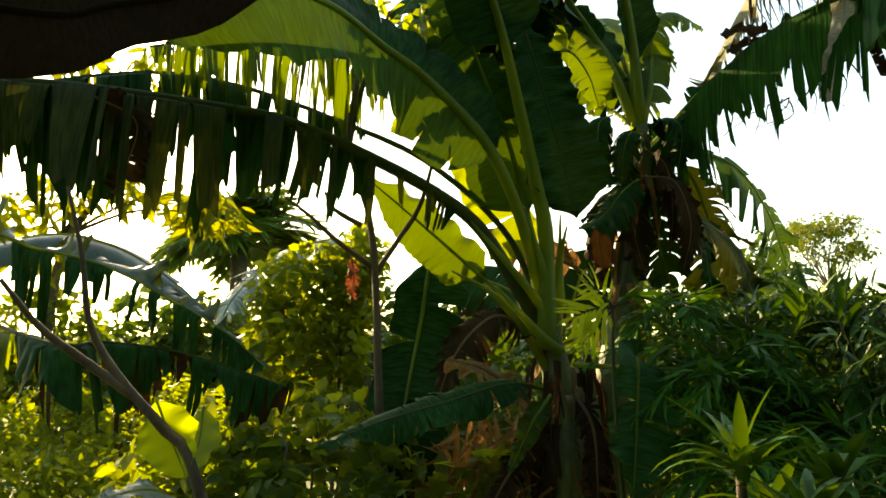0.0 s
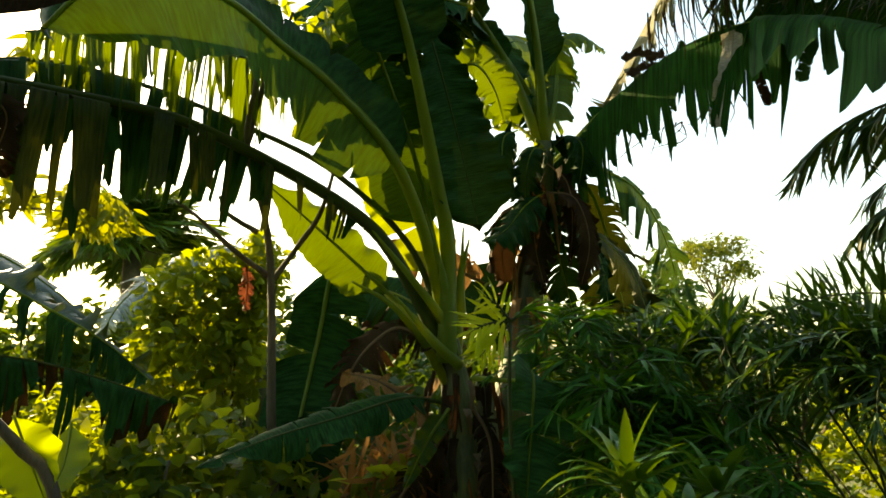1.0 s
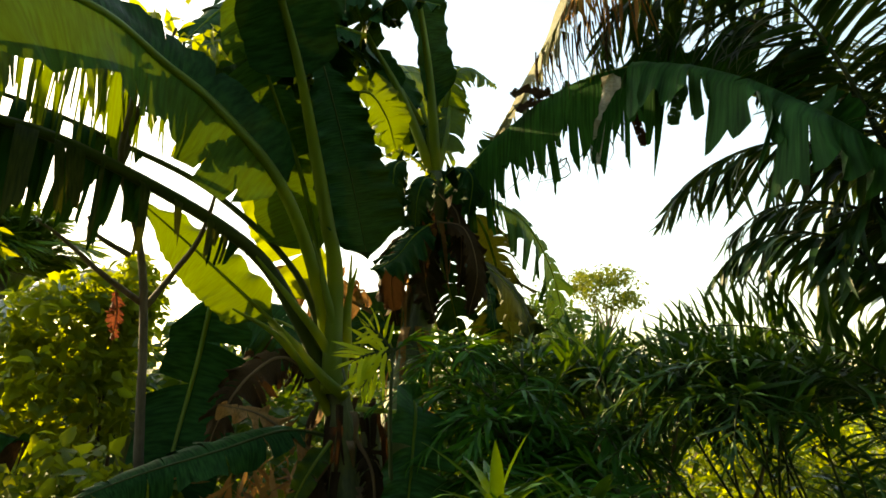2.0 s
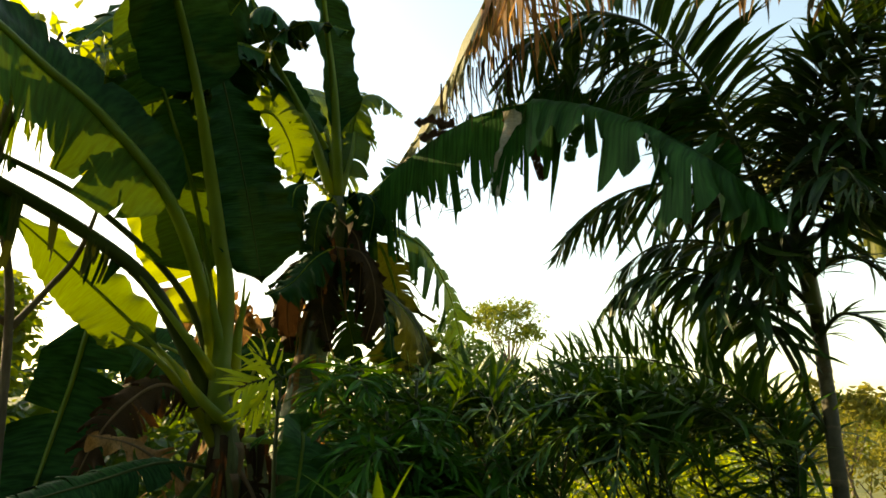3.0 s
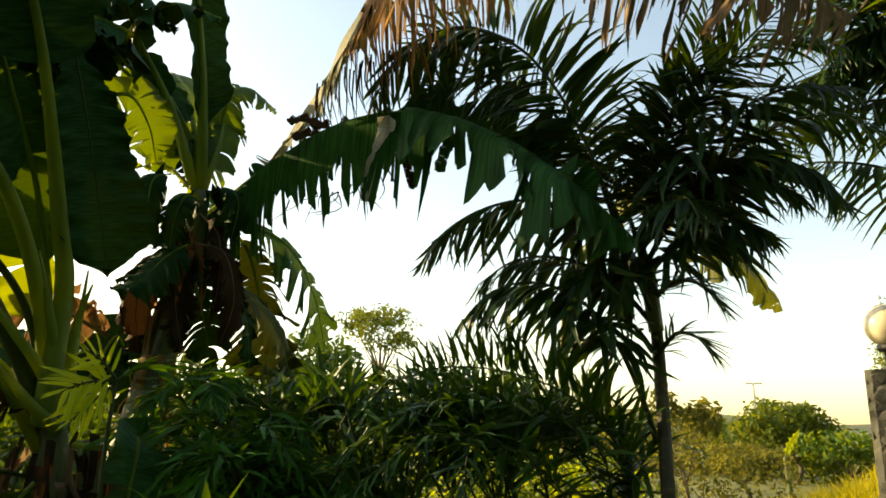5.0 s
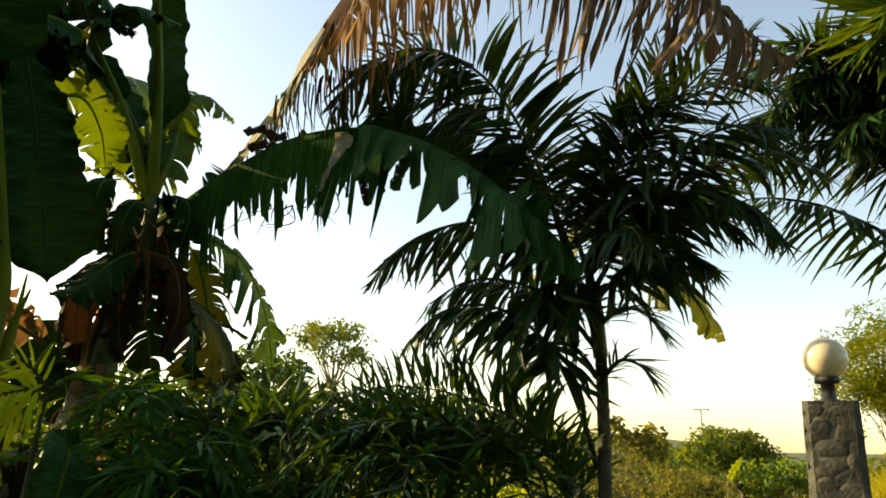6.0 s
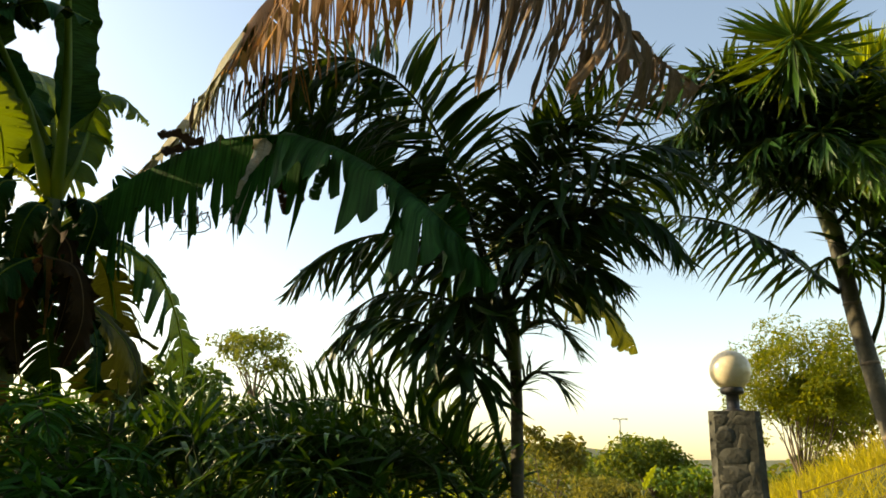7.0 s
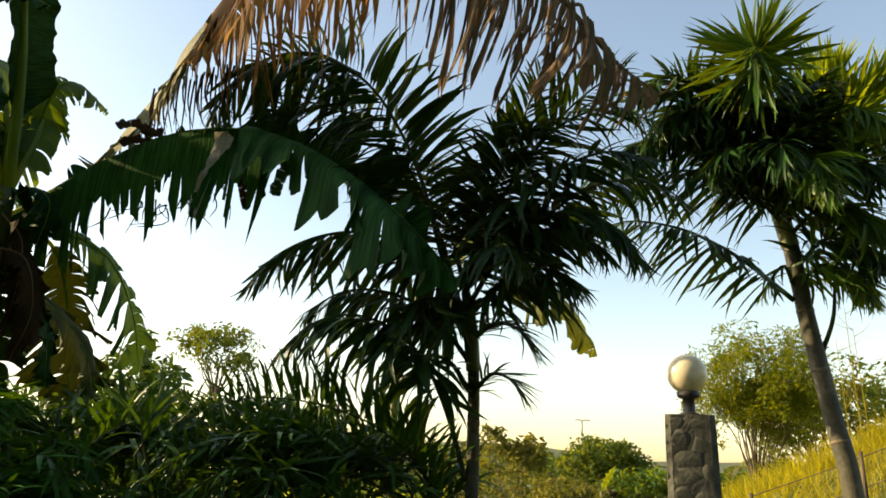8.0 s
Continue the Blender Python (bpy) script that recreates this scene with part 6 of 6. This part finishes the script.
# ---- lamp pillar ----
def make_pillar():
    top = np.array((5.313, 2.289, 1.959))
    away = unit(np.array([top[0] - 0.27, top[1], 0]))
    yaw = math.atan2(away[1], away[0])
    g = float(ground_height(top[0], top[1]))
    p = thing("lamp_pillar", (top[0], top[1], g), "stone-faced cement gate pillar, worn and grey, sun dapples painted in", "pillar", kind="")
    h = top[2] - g
    half = 0.172
    rng = np.random.default_rng(44)
    # core with wandering edges
    n, sides = 30, 24
    rows = []
    for i in range(n):
        z = h * i / (n - 1)
        for j in range(sides):
            a = 2 * math.pi * (j + 0.5) / sides
            cx, cy = math.cos(a), math.sin(a)
            k = 1 / max(abs(cx), abs(cy))
            r = half * (1.1 - 0.1 * i / (n - 1)) * min(k, 1.36) * (1 + 0.03 * (rng.random() - 0.5))
            x, y = cx * r, cy * r
            rows.append((top[0] + x * math.cos(yaw) - y * math.sin(yaw), top[1] + x * math.sin(yaw) + y * math.cos(yaw), g + z))
    f = [(i * sides + j, i * sides + (j + 1) % sides, (i + 1) * sides + (j + 1) % sides, (i + 1) * sides + j) for i in range(n - 1) for j in range(sides)]
    f.append(tuple((n - 1) * sides + j for j in range(sides)))
    part("core", rows, f, M_CEMENT, p, "rough grey cement", smooth=False)
    # rounded stones set in the faces
    for face in range(4):
        fa = yaw + face * math.pi / 2
        out = np.array([math.cos(fa), math.sin(fa), 0])
        across = np.array([-math.sin(fa), math.cos(fa), 0])
        z = 0.1
        while z < h - 0.1:
            hh = min(0.07 + 0.08 * rng.random(), h - 0.05 - z)
            x = -half + 0.03
            while x < half - 0.08:
                ww = min(0.09 + 0.16 * rng.random(), half - 0.03 - x)
                mid = np.array([top[0], top[1], g + z + hh / 2 + 0.02 * rng.normal()]) + across * (x + ww / 2) + out * half * 0.985 * (1.1 - 0.1 * (z + hh / 2) / h)
                vv, ff = [], []
                for ring, (sc, dep) in enumerate(((1.15, -0.005), (1.05, 0.002), (0.75, 0.004))):
                    for j in range(9):
                        a = 2 * math.pi * j / 9
                        w = 1 + 0.5 * (rng.random() - 0.5)
                        vv.append(mid + across * math.cos(a) * ww * 0.48 * sc * w + np.array([0, 0, 1]) * math.sin(a) * hh * 0.5 * sc * w + out * dep)
                ff = [(r * 9 + j, r * 9 + (j + 1) % 9, (r + 1) * 9 + (j + 1) % 9, (r + 1) * 9 + j) for r in range(2) for j in range(9)] + [tuple(18 + j for j in range(9))]
                part("stone", vv, ff, M_CEMENT, p)
                x += ww + 0.012
            z += hh + 0.015
    lamp = thing("globe_lamp", tuple(top), "white globe lamp on a black socket on the pillar", "lamp")

    def turned(name, profile, mat, label=""):
        m = 32
        v = [(top[0] + r * math.cos(2 * math.pi * j / m), top[1] + r * math.sin(2 * math.pi * j / m), top[2] + z) for r, z in profile for j in range(m)]
        ff = [(i * m + j, i * m + (j + 1) % m, (i + 1) * m + (j + 1) % m, (i + 1) * m + j) for i in range(len(profile) - 1) for j in range(m)]
        ff += [tuple(range(m))[::-1], tuple((len(profile) - 1) * m + j for j in range(m))]
        return part(name, v, ff, mat, lamp, label)

    R = 0.146
    turned("socket", [(0.08, -0.005), (0.082, 0.012), (0.06, 0.02), (0.045, 0.03), (0.044, 0.125), (0.07, 0.13), (0.082, 0.14), (0.082, 0.172), (0.07, 0.178)], M_BLACK, "black plastic socket")
    turned("globe", [(R * math.sin(a), 0.168 + R * 0.93 - R * math.cos(a)) for a in np.linspace(0.42, math.pi - 0.02, 26)], M_GLOBE, "milky white globe, sun painted in as yellow spots")


make_pillar()


# ---- street lamp far off and fence ----
def make_street_lamp():
    top = np.array((59.122, 37.650, 5.927))
    p = thing("street_lamp", (top[0], top[1], 0), "tall far-off street lamp with two arms", "street lamp")
    tube("pole", [(top[0], top[1], -0.1), (top[0], top[1], top[2] * 0.5), tuple(top)], [0.13, 0.11, 0.08], M_METAL, p, "", 10, 8)
    for e in ((58.772, 38.188, 5.961), (59.520, 37.019, 5.949)):
        tube("arm", [tuple(top), tuple((np.array(e) + top) / 2 + (0, 0, 0.05)), e], [0.07, 0.06, 0.09], M_METAL, p, "", 8, 6)


make_street_lamp()


def make_fence():
    a, b = np.array((6.356, 2.286, 1.393)), np.array((6.703, 0.849, 2.029))
    p = thing("wire_fence", on_ground(a), "rusty barbed wire fence along the bank", "fence")
    for s in (0.0, 0.55, 1.1):
        c = a + (b - a) * s
        g = on_ground(c)
        tube("post", [(c[0], c[1], g[2] - 0.1), (c[0], c[1], max(c[2], g[2] + 0.2) + 0.03)], [0.02, 0.016], M_BARK, p, "", 8, 7, 0.2, np.random.default_rng(17))
    for dz in (0.0, -0.22):
        tube("wire", [tuple(a + (0, 0, dz)), tuple((a + b) / 2 + (0, 0, dz - 0.02)), tuple(b + (0, 0, dz))], [0.004, 0.004], M_WIRE, p, "", 20, 5)


make_fence()


# ---- grass ----
def make_grass():
    rng = np.random.default_rng(51)
    k = 42000
    x, y = 5.6 + 7 * rng.random(k), -2.5 + 9 * rng.random(k)
    z = ground_height(x, y)
    pos = np.stack([x, y, z - 0.02], 1)
    base, faces = leaflet_data(0.7, 0.032, n=4)
    way = unit(rng.normal(size=(k, 3)) * (0.5, 0.5, 0.1) + (0, 0, 1))
    ref = unit(rng.normal(size=(k, 3)) * (1, 1, 0.1))
    xx = unit(np.cross(way, ref))
    zz = np.cross(xx, way)
    sz = (0.16 + 0.26 * rng.random((k, 1, 1)))
    v = pos[:, None] + sz * (base[None, :, 0:1] * xx[:, None] + base[None, :, 1:2] * way[:, None] + base[None, :, 2:3] * zz[:, None])
    f = (np.array(faces)[None] + (np.arange(k) * len(base))[:, None, None]).reshape(-1, 4)
    tagged(part("grass", v.reshape(-1, 3), f.tolist(), M_GRASS), "long sunlit yellow-green grass on the bank", "grass", kind="stuff")


make_grass()


def make_weeds():
    rng = np.random.default_rng(52)
    for k, top in enumerate(((6.564, 1.479, 2.909), (6.588, 1.577, 2.664), (6.796, 1.490, 2.784))):
        g = on_ground((top[0] + 0.05 * k, top[1], 0))
        p = thing("tall_weed", g, "tall thin dry weed with wispy side stems", "weed", "weeds")
        tube("stem", [g, tuple((np.array(g) + top) / 2 + (0.03, 0, 0)), top], [0.008, 0.006, 0.002], M_GRASS, p, "", 16, 5)
        for j in range(14):
            s = np.array(g) + (np.array(top) - np.array(g)) * (0.5 + 0.5 * rng.random())
            d = unit(rng.normal(size=3) * (1, 1, 0.2) + (0, 0, 0.7))
            tube("twig", [tuple(s), tuple(s + d * 0.12), tuple(s + d * 0.2 + (0, 0, 0.03))], [0.003, 0.002, 0.001], M_GRASS, p, "", 8, 4)


make_weeds()


def make_hills():
    for k, (far, high, x0, x1, seed) in enumerate(((330, 13, 60, 420, 3), (600, 26, 100, 700, 5))):
        rng = np.random.default_rng(seed)
        n = 60
        ang = np.linspace(radians(-30), radians(110), n)
        ridge = high * (0.35 + 0.3 * np.sin(ang * 5 + seed) + 0.2 * np.sin(ang * 13 + seed) + 0.1 * rng.random(n))
        ridge = np.maximum(ridge, 1.0)
        v, f = [], []
        for a, h in zip(ang, ridge):
            d = np.array([math.sin(a), math.cos(a), 0])
            v += [d * (far - 60) + (0, 0, -1), d * far + (0, 0, h), d * (far + 80) + (0, 0, -1)]
        f = [(3 * i + j, 3 * i + 3 + j, 3 * i + 4 + j, 3 * i + 1 + j) for i in range(n - 1) for j in range(2)]
        tagged(part("hill", v, f, M_HILL), "low wooded hills on the horizon", "hill", kind="structure")


make_hills()


# ---- thicket belts that close the view ----
def make_belts():
    rng = np.random.default_rng(61)
    # field edge: bushes side by side
    for k in range(40):
        az = radians(-52 + 138 * (k + 0.6 * rng.random()) / 40)
        far = 26 + 14 * rng.random()
        x, y = far * math.sin(az), far * math.cos(az)
        h = 1.5 + 0.9 * rng.random()
        w = 2.2 + 1.6 * rng.random()
        p = thing("bush", (x, y, 0), "bush at the far edge of the field", "bush", "field bushes")
        leaf_cloud("foliage", p, [((x, y, h * 0.45), (w, 1.2, h * 0.6)), ((x + w * 0.4 * rng.normal(), y, h * 0.7), (w * 0.5, 1.0, h * 0.45))], 1100, 0.3, (M_FAR, M_SHRUB, M_DRYBUSH)[k % 3], 900 + k, 0.45, 0.3, 0.3, 0.2, 1.2)
    # hedge close behind the plants
    for k in range(11):
        az = radians(-38 + 66 * k / 10 + 2 * rng.normal())
        far = 6.2 + 1.2 * rng.random()
        x, y = far * math.sin(az), far * math.cos(az)
        h = 1.6 + 0.3 * rng.random() - (0.55 if k > 7 else 0.0)
        p = thing("hedge_shrub", (x, y, 0), "dense green shrub in the hedge behind the bananas", "shrub", "hedge shrubs")
        tube("branch", [(x, y, -0.05), (x + 0.1, y, h * 0.5), (x, y + 0.1, h)], [0.03, 0.02, 0.01], M_BARK, p, "", 10, 6)
        leaf_cloud("foliage", p, [((x, y, h * 0.5), (0.7, 0.5, h * 0.55)), ((x, y, h * 0.85), (0.5, 0.4, h * 0.3))], 2600, 0.11, (M_SHRUB_DARK, M_SHRUB)[k % 2], 940 + k, 0.45, 0.4, 0.3, 0.2, 0.5)


make_belts()


def make_hedge_behind():
    """Tall thicket added behind the path, out of view, to close the place and cut sky light."""
    rng = np.random.default_rng(63)
    for k in range(12):
        az = radians(115 + 150 * k / 11)
        far = 3.0 + 0.5 * rng.random()
        x, y = far * math.sin(az) + 0.1, far * math.cos(az)
        p = thing("sky_blocking_shrub", (x, y, 0), "tall dense unseen shrub added to block sky light", "shrub", "thicket")
        tube("branch", [(x, y, -0.05), (x, y, 1.4), (x, y, 4.5)], [0.06, 0.05, 0.02], M_BARK, p, "", 10, 6)
        leaf_cloud("foliage", p, [((x, y, 1.0), (0.9, 0.7, 1.0)), ((x, y, 2.4), (0.9, 0.7, 1.1)), ((x, y, 3.8), (0.9, 0.7, 1.0)), ((x, y, 5.0), (0.8, 0.6, 0.8))], 2200, 0.28, M_SHRUB_DARK, 960 + k, 0.6, 0.4, 0.3)


make_hedge_behind()
